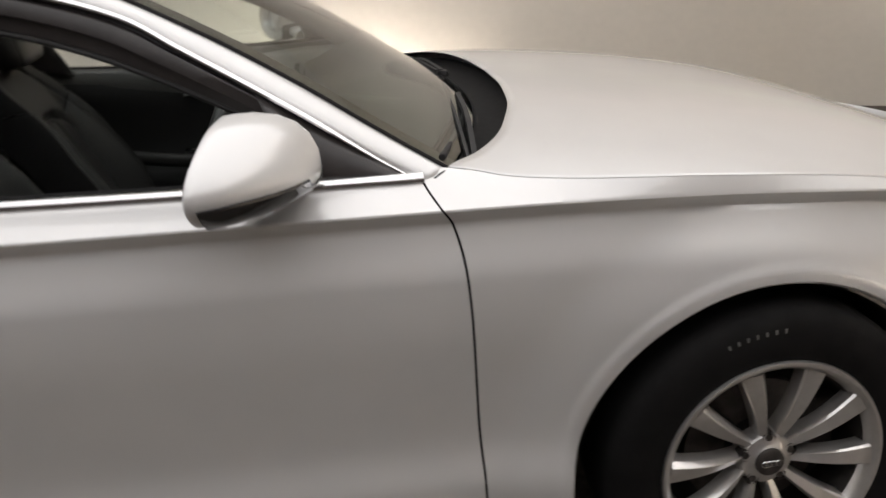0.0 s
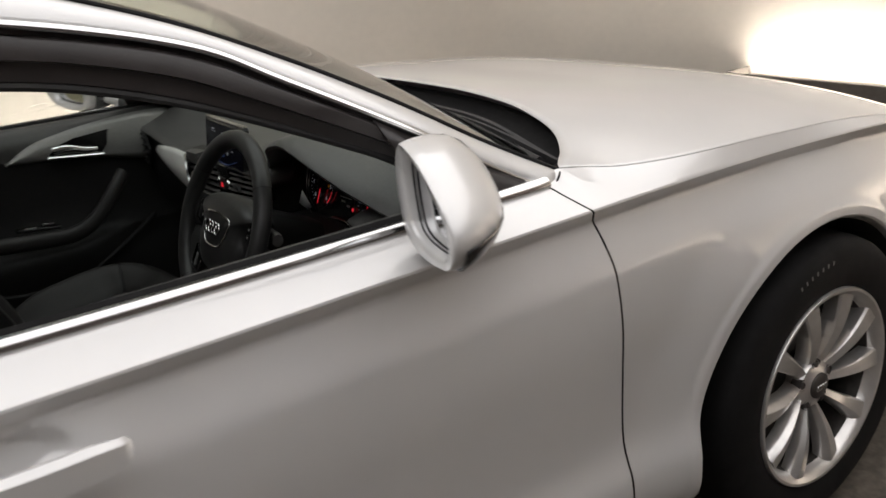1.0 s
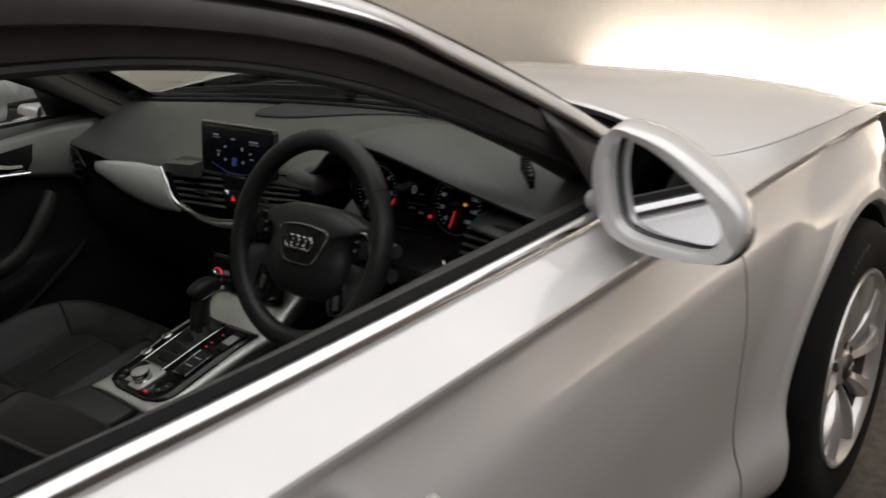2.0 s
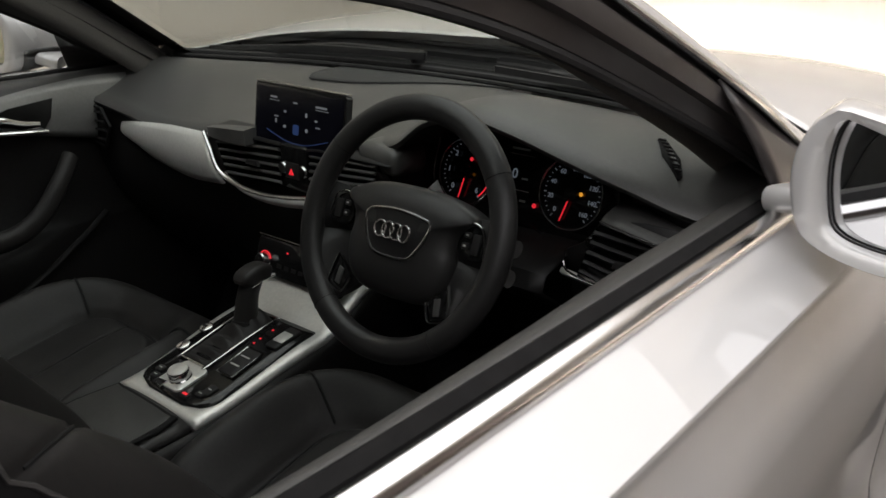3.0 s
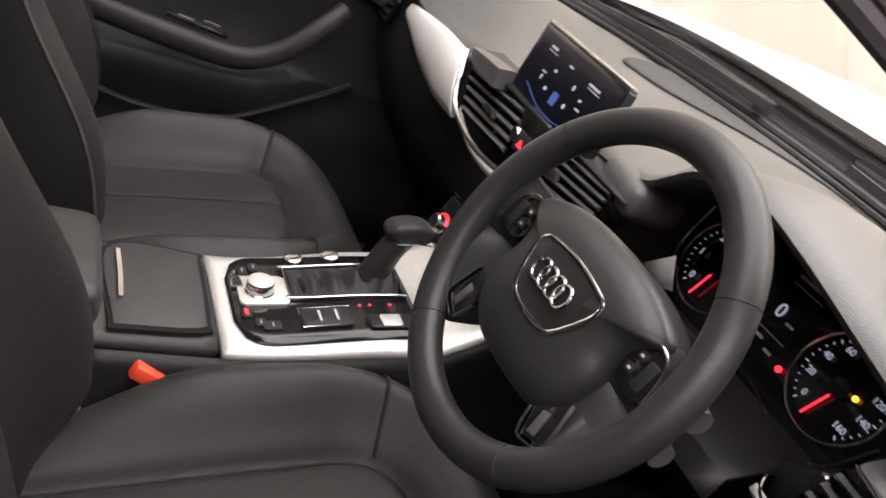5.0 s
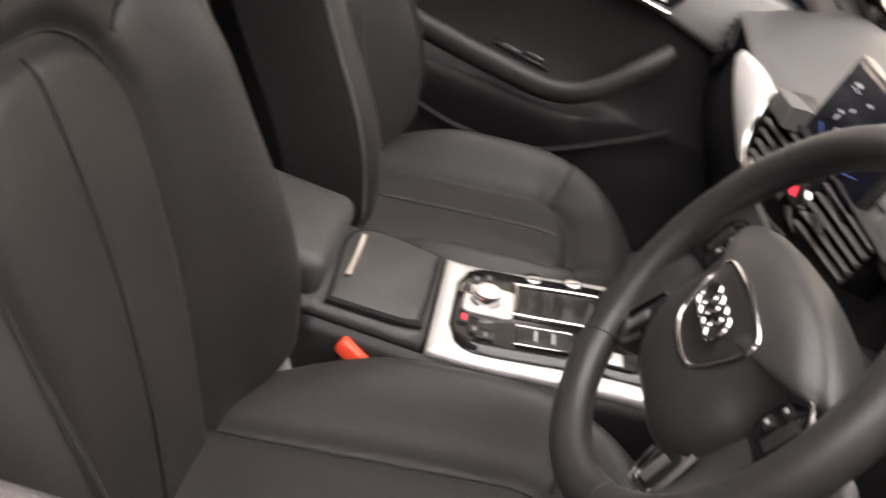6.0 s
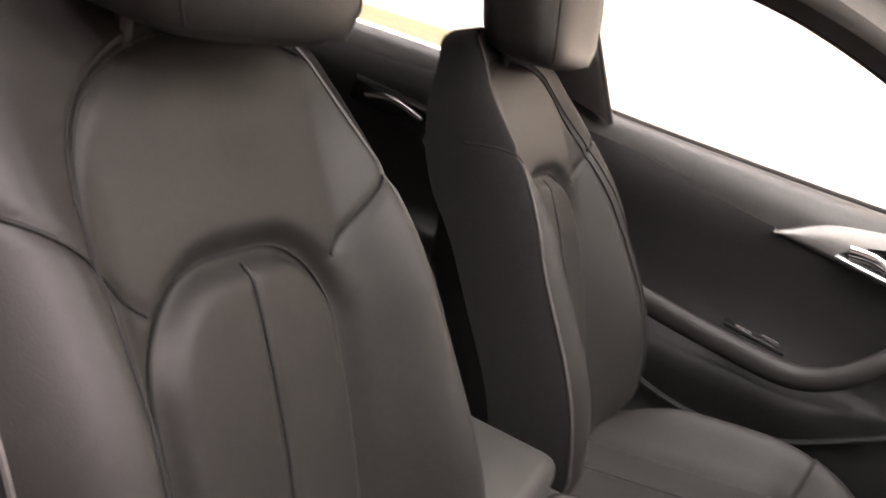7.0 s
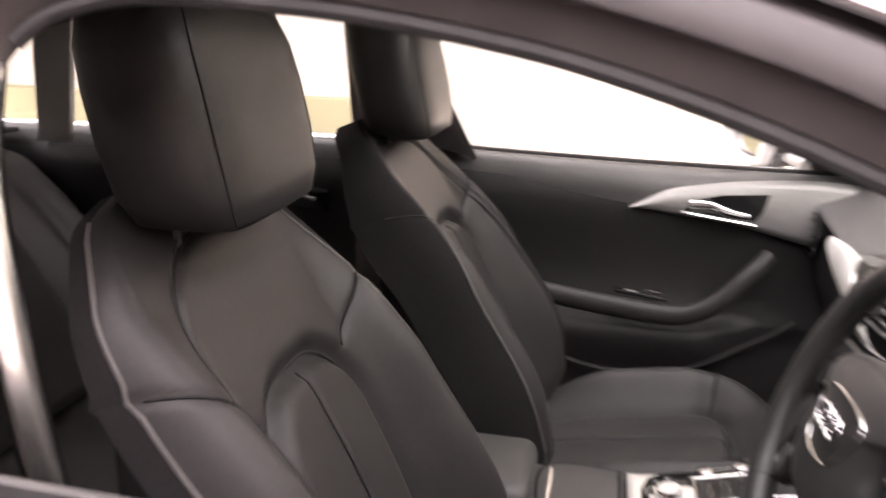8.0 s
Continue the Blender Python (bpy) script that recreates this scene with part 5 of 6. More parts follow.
for x, y in ((-1.095, -0.062), (-1.108, -0.056), (-1.115, 0.048), (-1.100, 0.056)):
    part("key_mark", box((0.0016, 0.0070, 0.0008), (x, y, float(console_z(x)) + 0.0068), 0), PRINT, cons)
# selector gate
g2 = spline([(-1.066, -0.008), (-1.062, -0.013), (-0.93, -0.014), (-0.924, -0.010), (-0.924, 0.050), (-0.93, 0.054), (-1.062, 0.052), (-1.066, 0.048), (-1.066, -0.008)], 80)[:-1]
part("gate_rim", sweep([(x, y, console_z(x) + 0.0075) for x, y in g2], [(0.0017, -0.003), (0.0017, 0.001), (0.0008, 0.0018), (-0.0008, 0.0018), (-0.0017, 0.001), (-0.0017, -0.003)], closed=True), CHROME, cons, "chrome rim of the selector gate")
rows = [[(x, -0.010 + 0.060 * u, console_z(x) + 0.005 + 0.022 * math.exp(-((x + 0.955) / 0.04) ** 2) * math.sin(math.pi * u) + 0.004 * math.sin(x * 260) * math.sin(math.pi * u)) for u in np.linspace(0, 1, 10)] for x in np.linspace(-1.062, -0.928, 40)]
part("gate_boot", grid(np.array(rows)), LEATHER, cons, "creased leather selector boot")
lever = spline([(-0.962, 0.020, 0.615), (-0.955, 0.022, 0.645), (-0.945, 0.024, 0.675), (-0.930, 0.025, 0.697)], 14)
part("selector_stem", sweep(lever, disc(16, 0.0175, 0.0165), up=(0, 1, 0), scale=np.linspace(1.2, 0.95, 14)), LEATHER, cons, "black leather gear selector")
part("stem_collar", sweep([tuple(lever[0] + (0, 0, 0.006)), tuple(lever[2])], disc(16, 0.0225, 0.0215), up=(0, 1, 0)), DARK, cons)
head = spline([(-0.956, 0.025, 0.690), (-0.950, 0.025, 0.697), (-0.932, 0.025, 0.703), (-0.914, 0.025, 0.702), (-0.902, 0.025, 0.697)], 16)
part("selector_head", sweep(head, rounded(0.037, 0.028, 0.009), up=(0, 0, 1), scale=[0.60, 0.86, 0.96, 1, 1, 1, 1, 1, 1, 1, 1, 0.98, 0.95, 0.9, 0.8, 0.6]), LEATHER, cons, "black grip of the gear selector")
for s in (-1, 1):
    part("selector_trim", sweep(spline([(-0.950, 0.025 + s * 0.0180, 0.689), (-0.925, 0.025 + s * 0.0192, 0.694), (-0.900, 0.025 + s * 0.0150, 0.692)], 12), disc(6, 0.0013)), CHROME, cons)
part("selector_button", sweep([(-0.900, 0.014, 0.692), (-0.896, 0.025, 0.697), (-0.900, 0.036, 0.692)], disc(8, 0.0042)), CHROME, cons, "chrome button of the gear selector")
# round buttons and key blocks
for x, y in ((-0.998, 0.074), (-1.047, 0.070)):
    part("round_button", revolve([(0, 0.0078), (0.0085, 0.0080), (0.0112, 0.0068), (0.0122, 0.004), (0.0122, 0)], on_console(x, y, 0.003), 24), CHROME, cons, "round chrome push button")
part("key_block", prism(rounded(0.034, 0.060, 0.004), 0.005, on_console(-1.030, -0.052, 0.0034), 0.001), DARK, cons, "black block of toggle keys")
for y in (-1.040, -1.020):
    part("toggle_mark", box((0.003, 0.020, 0.0014), (y, -0.052, float(console_z(y)) + 0.0092), 0.0004), PRINT, cons)
part("key_rim", sweep([(x, y, console_z(x) + 0.0075) for x, y in ((-1.062, -0.070), (-1.000, -0.070), (-1.000, -0.034), (-1.062, -0.034))], disc(4, 0.0009), closed=True), CHROME, cons)
part("key_block", prism(rounded(0.026, 0.055, 0.004), 0.004, on_console(-0.955, -0.066, 0.0034), 0.001), DARK, cons)
part("knob_plate", prism(rounded(0.022, 0.026, 0.003), 0.005, on_console(-0.955, -0.066, 0.0040), 0.001), ALU, cons)
for k in (0, 1, 3):
    part("warning_light", box((0.0028, 0.0028, 0.0012), (-0.985 + 0.013 * k, -0.030, float(console_z(-0.985 + 0.013 * k)) + 0.0040), 0), RED, cons)
# armrest box behind
rows = [[(x, s * 0.094 - 0.008, 0.584 + 0.010 * (1 - abs(s) ** 3) - (0.012 if x < -1.60 else 0)) for s in np.linspace(-1, 1, 13)] for x in np.linspace(-1.62, -1.160, 24)]
part("console_box", grid(np.array(rows)), CONSOLE_PAD, cons, "dark console box behind the controls", thick=0.02)
lid = [(-1.272, -0.088), (-1.182, -0.082), (-1.172, -0.06), (-1.170, 0.05), (-1.178, 0.066), (-1.272, 0.058)]
gap = spline([(x + (0.005 if x > -1.2 else -0.004), y + (0.005 if y > 0 else -0.005)) for x, y in lid + lid[:1]], 40)[:-1]
part("lid_gap", prism([(y, x) for x, y in gap], 0.0045, Matrix(((0, 1, 0), (1, 0, 0), (0, 0, 1))).to_4x4() @ Matrix.Translation((0, 0, 0.5905)), 0.0), LIP, cons, "dark gap round the lid")
part("cup_holder_lid", prism([(y, x) for x, y in spline(lid + lid[:1], 40)[:-1]][::1], 0.006, Matrix(((0, 1, 0), (1, 0, 0), (0, 0, 1))).to_4x4() @ Matrix.Translation((0, 0, 0.5915)), 0.002), CONSOLE_PAD, cons, "dark sliding lid of the cup holder")
part("lid_strip", sweep([(-1.263, -0.045, 0.600), (-1.262, 0.0, 0.6005), (-1.263, 0.048, 0.600)], [(0.0026, 0.0), (0.0026, 0.0022), (-0.0026, 0.0022), (-0.0026, 0.0)]), CHROME, cons, "silver grip strip of the lid")

# padded armrest on the rear of the console
rest = box((0.335, 0.168, 0.058), (-1.452, -0.008, 0.612), 0.020, rot=(0, 2, 0), seg=4)
part("armrest", rest, CONSOLE_PAD, cons, "soft grey armrest behind the cup holder lid", angle=60)

# ---------------------------------------------------------------- seats
def g_line(d, w):
    return np.exp(-(d / w) ** 2)


SHOULDER = np.array(spline([(-0.188, 0.03), (-0.184, 0.25), (-0.173, 0.38), (-0.161, 0.46), (-0.146, 0.515), (-0.122, 0.562), (-0.083, 0.597), (-0.03, 0.615), (0.04, 0.622), (0.10, 0.618), (0.140, 0.606)], 220))


SEAT_L = 0.672


def backrest(cy, dx=0.0):
    """Front skin, sides and back of a seat back with sewn panels; lean towards the rear."""
    nu, nv = 131, 150
    us, vs = np.linspace(-1, 1, nu), np.linspace(0, 1, nv)
    width = curve([0, 0.1, 0.3, 0.55, 0.72, 0.85, 0.93, 0.98, 1.0], [0.215, 0.232, 0.246, 0.242, 0.231, 0.211, 0.168, 0.108, 0.046])
    L = SEAT_L
    ang = radians(22.3)
    P = np.zeros((nu, nv, 3))
    for j, v in enumerate(vs):
        w = float(width(v))
        s = v * L
        y = us * w
        a = np.abs(y)
        bolster = (0.052 + 0.026 * math.exp(-((v - 0.25) / 0.2) ** 2)) * smooth(0.12, 0.19, a) * smooth(0.95, 0.55, v) * smooth(-0.05, 0.12, v)
        sb = min(0.172 - 0.03 * float(smooth(0.78, 1.0, v)), w * 0.82)
        edge = -0.118 * (1 - 0.66 * float(smooth(0.66, 1.0, v))) * np.clip((a - sb) / (w - sb), 0, 1) ** 3.2 * np.where(y * cy > 0, 0.66, 1.0)
        lumbar = 0.030 * math.sin(math.pi * min(1, v * 1.15)) - 0.02 * v
        topround = -0.045 * max(0, (v - 0.86) / 0.14) ** 2
        h = bolster + edge + lumbar + topround
        # sewn lines: arch of the middle panel, middle seam, cross seams, bolster seam
        half_in = 0.112
        st = 0.455
        qx, qs = a - (half_in - 0.085), s - (st - 0.085)
        d = np.abs(np.hypot(np.maximum(qx, 0), max(qs, 0)) + np.minimum(np.maximum(qx, qs), 0) - 0.085)
        h = h - 0.017 * g_line(d, 0.012)
        if s < st - 0.010:
            h = h - 0.003 * g_line(y, 0.0035)
        d = np.min(np.hypot(y[:, None] * (1 if cy < 0 else -1) - SHOULDER[None, :, 0], s - SHOULDER[None, :, 1]), axis=1)
        h = h - 0.0050 * g_line(d, 0.0048)
        sc = 0.430 + 0.80 * np.clip(a - 0.107, 0, 1)
        h = h - smooth(0.100, 0.120, a) * 0.0055 * g_line(s - sc, 0.0042)
        P[:, j, 0] = h
        P[:, j, 1] = y
        P[:, j, 2] = s
    # fore-aft is local x, height local z; lean back
    base = np.array([-1.332 + dx, cy, 0.468])
    c, s_ = math.cos(ang), math.sin(ang)

    def place(Q):
        out = np.empty_like(Q)
        out[..., 0] = base[0] + Q[..., 0] * c - Q[..., 2] * s_
        out[..., 1] = base[1] + Q[..., 1]
        out[..., 2] = base[2] + Q[..., 2] * c + Q[..., 0] * s_
        return out
    return place, P


def on_skin(P, path, cy=0.0):
    """Points of a skin P for a path of (y, v)."""
    nu, nv = P.shape[:2]
    out = []
    for y, v in path:
        jf = min(max(v, 0), 0.9999) * (nv - 1)
        j, fj = int(jf), jf - int(jf)
        col = P[:, j] * (1 - fj) + P[:, j + 1] * fj
        out.append([np.interp(cy + y, col[:, 1], col[:, k]) for k in range(3)])
    return np.array(out)


def rounded_line(half, low, top, r, n=14):
    """An arch line: up one side, round two corners, down the other."""
    q = [(-half, s) for s in np.linspace(low, top - r, 24)]
    q += [(-half + r - r * math.cos(t), top - r + r * math.sin(t)) for t in np.linspace(0, math.pi / 2, n)[1:]]
    return q + [(-y, s) for y, s in q[::-1][(0 if half > r + 1e-6 else 1):]]


def seat(cy, lift=0.0, dx=0.0):
    place, P = backrest(cy, dx)
    L = SEAT_L
    # the leather ends further in on the side beside the console, most of all near the top
    nu, nv = P.shape[:2]
    vs = np.linspace(0, 1, nv)
    e_in, e_out = 0.87 - 0.10 * smooth(0.50, 0.93, vs), np.full(nv, 0.965)
    ua, ub = (-e_out, e_in) if cy < 0 else (-e_in, e_out)

    def band(lo, hi, n):
        us = np.linspace(-1, 1, nu)
        return np.stack([np.stack([np.interp(np.linspace(lo[j], hi[j], n), us, P[:, j, c]) for c in range(3)], 1) for j in range(nv)], 1)

    one = np.ones(nv)
    front = band(ua, ub, 121)
    sides = [place(band(-one, ua, 9)), place(band(ub, one, 9))]
    st = part("front_seat", grid(place(front)), LEATHER, car, "dark grey leather front seat with sewn panels", angle=70)
    cross = [[(sg * q, 0.430 + 0.80 * (q - 0.107)) for q in np.linspace(0.111, 0.215, 20)] for sg in (-1, 1)]
    for path in [[(0, q) for q in np.linspace(0.03, 0.447, 30)], rounded_line(0.112, 0.03, 0.455, 0.085), [(q[0] * (1 if cy < 0 else -1), q[1]) for q in SHOULDER[::3]]] + cross:
        line = place(on_skin(P, [(y, q / L) for y, q in path])) + np.array([0.0016, 0, 0.0008])
        part("seam", sweep(line, disc(6, 0.0015), up=(1, 0.2, 0.1)), STITCH, st)
    welt = SHOULDER + 0.0075 * np.stack([-np.gradient(SHOULDER[:, 1]), np.gradient(SHOULDER[:, 0])], 1) / np.hypot(np.gradient(SHOULDER[:, 0]), np.gradient(SHOULDER[:, 1]))[:, None]
    line = place(on_skin(P, [(q[0] * (1 if cy < 0 else -1), q[1] / L) for q in welt[::3]])) + np.array([0.0012, 0, 0.0006])
    part("seam", sweep(line, disc(5, 0.0009), up=(1, 0.2, 0.1)), STITCH, st)
    for side in sides:
        part("seat_side", grid(side), SEATBACK, st, "black side of the seat back", angle=70)
    # back shell
    nu, nv = P.shape[:2]
    B = P[::5, ::6].copy()
    Q = []
    for i in range(B.shape[0]):
        col = []
        for j in range(B.shape[1]):
            u = abs(-1 + 2 * i / (B.shape[0] - 1))
            v = j / (B.shape[1] - 1)
            t = (-0.10 + 0.02 * u ** 4) * (1 - 0.72 * float(smooth(0.55, 1.0, v))) - 0.03 * max(0, (v - 0.86) / 0.14) ** 2
            col.append((min(t, B[i, j, 0] - 0.004) if 0 < i < B.shape[0] - 1 and j < B.shape[1] - 1 else B[i, j, 0], B[i, j, 1] * 0.99, B[i, j, 2]))
        Q.append(col)
    part("seat_back", grid(place(np.array(Q))), SEATBACK, st, "black cloth rear of the seat back", angle=70)
    # piping round the edge
    for edge in (front[0], front[-1]):
        part("piping", sweep(place(edge[4:-4:3]), disc(6, 0.0023)), PIPING, st, "grey piping along the seat edge")
    # cushion
    nu, nv = 111, 120
    us, vs = np.linspace(-1, 1, nu), np.linspace(0, 1, nv)
    C = np.zeros((nu, nv, 3))
    for j, v in enumerate(vs):
        x = -1.42 + 0.60 * v
        rnd = 1 - 0.56 * max(0, (v - 0.42) / 0.58) ** 2.7
        w = 0.278 * rnd * (0.80 + 0.20 * smooth(0.05, 0.45, v))
        y = us * w
        a = np.abs(y)
        half_in, xf = 0.122, -0.970
        qx, qs = a - (half_in - 0.075), x - (xf - 0.075)
        sd = np.hypot(np.maximum(qx, 0), max(qs, 0)) + np.minimum(np.maximum(qx, qs), 0) - 0.075
        d = np.abs(sd)
        z = 0.462 + lift * 0.35 + (0.085 + lift) * v + (0.030 + 0.040 * smooth(0.05, 0.40, v) - 0.034 * smooth(0.6, 0.95, v)) * smooth(0.0, 0.080, sd) + 0.010 * smooth(0.03, -0.08, sd) - 0.100 * np.clip((np.abs(us) - 0.58) / 0.42, 0, 1) ** 2.6 * smooth(1.0, 0.8, v) - 0.120 * max(0, (v - 0.70) / 0.30) ** 2.5
        z = z - 0.016 * g_line(d, 0.010)
        if x < xf - 0.004:
            z = z - 0.003 * g_line(y, 0.0035)
        z = z - np.where(a > half_in, 0.003 * g_line(x - (xf - 0.03 + 0.25 * (a - half_in)), 0.0035), 0)
        C[:, j] = np.stack([np.full(nu, x), cy + y, z], 1)
    part("cushion", grid(C), LEATHER_IN, st, "dark grey leather seat cushion", angle=70)
    for path in ([(0, q) for q in np.linspace(-1.36, -0.973, 30)], rounded_line(0.122, -1.36, -0.970, 0.075)) + tuple([(sg * q, -0.995 + 0.25 * (q - 0.122)) for q in np.linspace(0.116, 0.20, 12)] for sg in (-1, 1)):
        line = on_skin(C, [(y, (x + 1.42) / 0.60) for y, x in path], cy)
        part("seam", sweep(line + np.array([0, 0, 0.0010]), disc(6, 0.0026), up=(0.1, 0.2, 1)), STITCH, st)
    # cushion skirt
    loop = np.vstack([C[0, :], C[:, -1][1:], C[-1, ::-1][1:]])
    rows = []
    for p in loop[::3]:
        dirn = np.array([p[0] + 1.18, p[1] - cy, 0])
        dirn /= np.linalg.norm(dirn)
        rows.append([p, p + dirn * 0.006 + (0, 0, -0.02), p + dirn * 0.004 + (0, 0, -0.06), p - dirn * 0.02 + (0, 0, -0.14)])
    part("cushion_side", grid(np.array(rows)), LEATHER, st, angle=60)
    part("seat_base", box((0.46, 0.40, 0.12), (-1.17, cy, 0.345), 0.02), DARK, st)
    # headrest
    H = []
    for k, (sc, h) in enumerate(((0.02, 0.006), (0.55, 0.008), (0.85, 0.017), (0.96, 0.038), (1.0, 0.075), (1.0, 0.115), (0.97, 0.145), (0.88, 0.168), (0.66, 0.180), (0.02, 0.184))):
        row = []
        for t in np.linspace(0, 2 * math.pi, 56, endpoint=False):
            c, s = math.cos(t), math.sin(t)
            rx = 0.060 if c > 0 else 0.055
            r = (abs(c / rx) ** 4.2 + abs(s / 0.140) ** 4.2) ** (-1 / 4.2)
            curve_in = -0.018 * (1 - (r * s / 0.135) ** 2)
            row.append((-1.569 + dx + sc * r * c + (curve_in if c < 0 else 0) - 0.25 * (h - 0.05), cy + sc * r * s, 1.029 + h * 1.16))
        H.append(row)
    part("headrest", grid(np.array(H), cv=True), LEATHER, st, "padded leather headrest", angle=60)
    for s in (10, 46):
        part("seam", sweep([r[s] for r in H[2:-1]], disc(6, 0.0013), up=(0, 1, 0.1)), STITCH, st)
    for s in (-1, 1):
        part("headrest_post", sweep([(-1.590 + dx, cy + s * 0.06, 1.01), (-1.597 + dx, cy + s * 0.06, 1.10)], disc(10, 0.006), up=(0, 1, 0)), DARK, st, "dark headrest post")
        part("post_collar", revolve([(0, 0.008), (0.011, 0.008), (0.013, 0)], pose(-1.592 + dx, cy + s * 0.06, 1.040), 16), DARK, st)
    out = 1 if cy > 0 else -1
    part("hinge_cover", box((0.05, 0.018, 0.075), (-1.325, cy + out * 0.215, 0.525), 0.008, rot=(0, -25, 0)), ALU, st, "grey seat hinge cover")
    part("hinge_cover", box((0.05, 0.018, 0.075), (-1.325, cy - out * 0.215, 0.525), 0.008, rot=(0, -25, 0)), ALU, st)
    return st


seat(-0.340, 0.030)
seat(0.357, dx=0.020)
# belt buckles
for cy, out in ((-0.113, 1), (0.10, -1)):
    bk = part("belt_buckle", box((0.030, 0.020, 0.11), (-1.245, cy, 0.50), 0.006, rot=(0, 25, 0)), DARK, car, "black seat belt buckle")
    part("buckle_button", box((0.018, 0.026, 0.056), (-1.224, cy - 0.003 * out, 0.551), 0.004, rot=(0, 118, 0)), ORANGE, bk, "red release button")
# rear bench
def bench_front(u, v):
    """Rear seat back: two hollows, raised sides and upright folds."""
    a = abs(u)
    fold = 0.030 * float(smooth(0.70, 0.84, a)) + 0.020 * float(smooth(0.90, 0.98, a)) - 0.010 * math.exp(-((a - 0.86) / 0.02) ** 2) - 0.008 * math.exp(-((a - 0.70) / 0.02) ** 2)
    fold += 0.018 * math.exp(-(a / 0.16) ** 2) - 0.006 * math.exp(-((a - 0.34) / 0.015) ** 2)
    return (-2.21 - 0.34 * v + fold * math.sin(math.pi * min(1, 0.15 + v)) - 0.05 * max(0, (v - 0.85) / 0.15) ** 2, u * 0.665, 0.50 + 0.47 * v - 0.03 * max(0, (v - 0.85) / 0.15) ** 2)


bench = part("rear_seat", grid(np.array([[bench_front(u, v) for v in np.linspace(0, 1, 24)] for u in np.linspace(-1, 1, 121)])), LEATHER, car, "dark leather rear bench", thick=0.06)
rows = [[(-2.29 + 0.50 * v, u * 0.66, 0.47 + 0.05 * v + 0.02 * math.cos(u * 4.7) ** 2 - 0.06 * max(0, (v - 0.85) / 0.15) ** 2) for v in np.linspace(0, 1, 20)] for u in np.linspace(-1, 1, 61)]
part("bench_cushion", grid(np.array(rows)), LEATHER, bench, "dark leather rear bench cushion", thick=0.08)
for y in (-0.36, 0.36):
    H = []
    for sc, h in ((0.5, 0.0), (0.86, 0.004), (0.97, 0.016), (1.0, 0.05), (0.98, 0.09), (0.90, 0.115), (0.68, 0.130), (0.02, 0.136)):
        H.append([(-2.585 + sc * 0.050 * math.copysign(abs(math.cos(t)) ** 0.55, math.cos(t)) - 0.2 * h, y + sc * 0.128 * math.copysign(abs(math.sin(t)) ** 0.5, math.sin(t)), 0.918 + h) for t in np.linspace(0, 2 * math.pi, 48, endpoint=False)])
    part("headrest", grid(np.array(H), cv=True), LEATHER, bench, "low leather headrest of the rear bench", angle=60)
for s in (-1, 1):
    rows = [[(-2.37 - 0.045 * k + 0.35 * (z - 1.14) * (0.75 if k < 1 else 0.55) + dx, s * (0.672 - 0.22 * max(0, z - 0.98) + dy), z) for k, dx, dy in ((0, 0.004, 0.012), (0, 0, 0), (1, 0, -0.006), (2, 0, 0), (2, -0.004, 0.012))] for z in np.linspace(0.96, 1.30, 12)]
    part("pillar_trim", grid(np.array(rows)), HEADLINER, car, "dark trim of the rear pillar", thick=0.004)
# seat belts on the middle pillars
for s in (-1, 1):
    a, b = np.array([-1.665, s * 0.622, 1.20]), np.array([-1.645, s * 0.655, 0.45])
    part("seat_belt", grid(np.array([[a + (0.022, 0, 0), a - (0.022, 0, 0)], [b + (0.022, 0, 0), b - (0.022, 0, 0)]])), SEATBACK, car, "black seat belt strap", thick=0.0015)

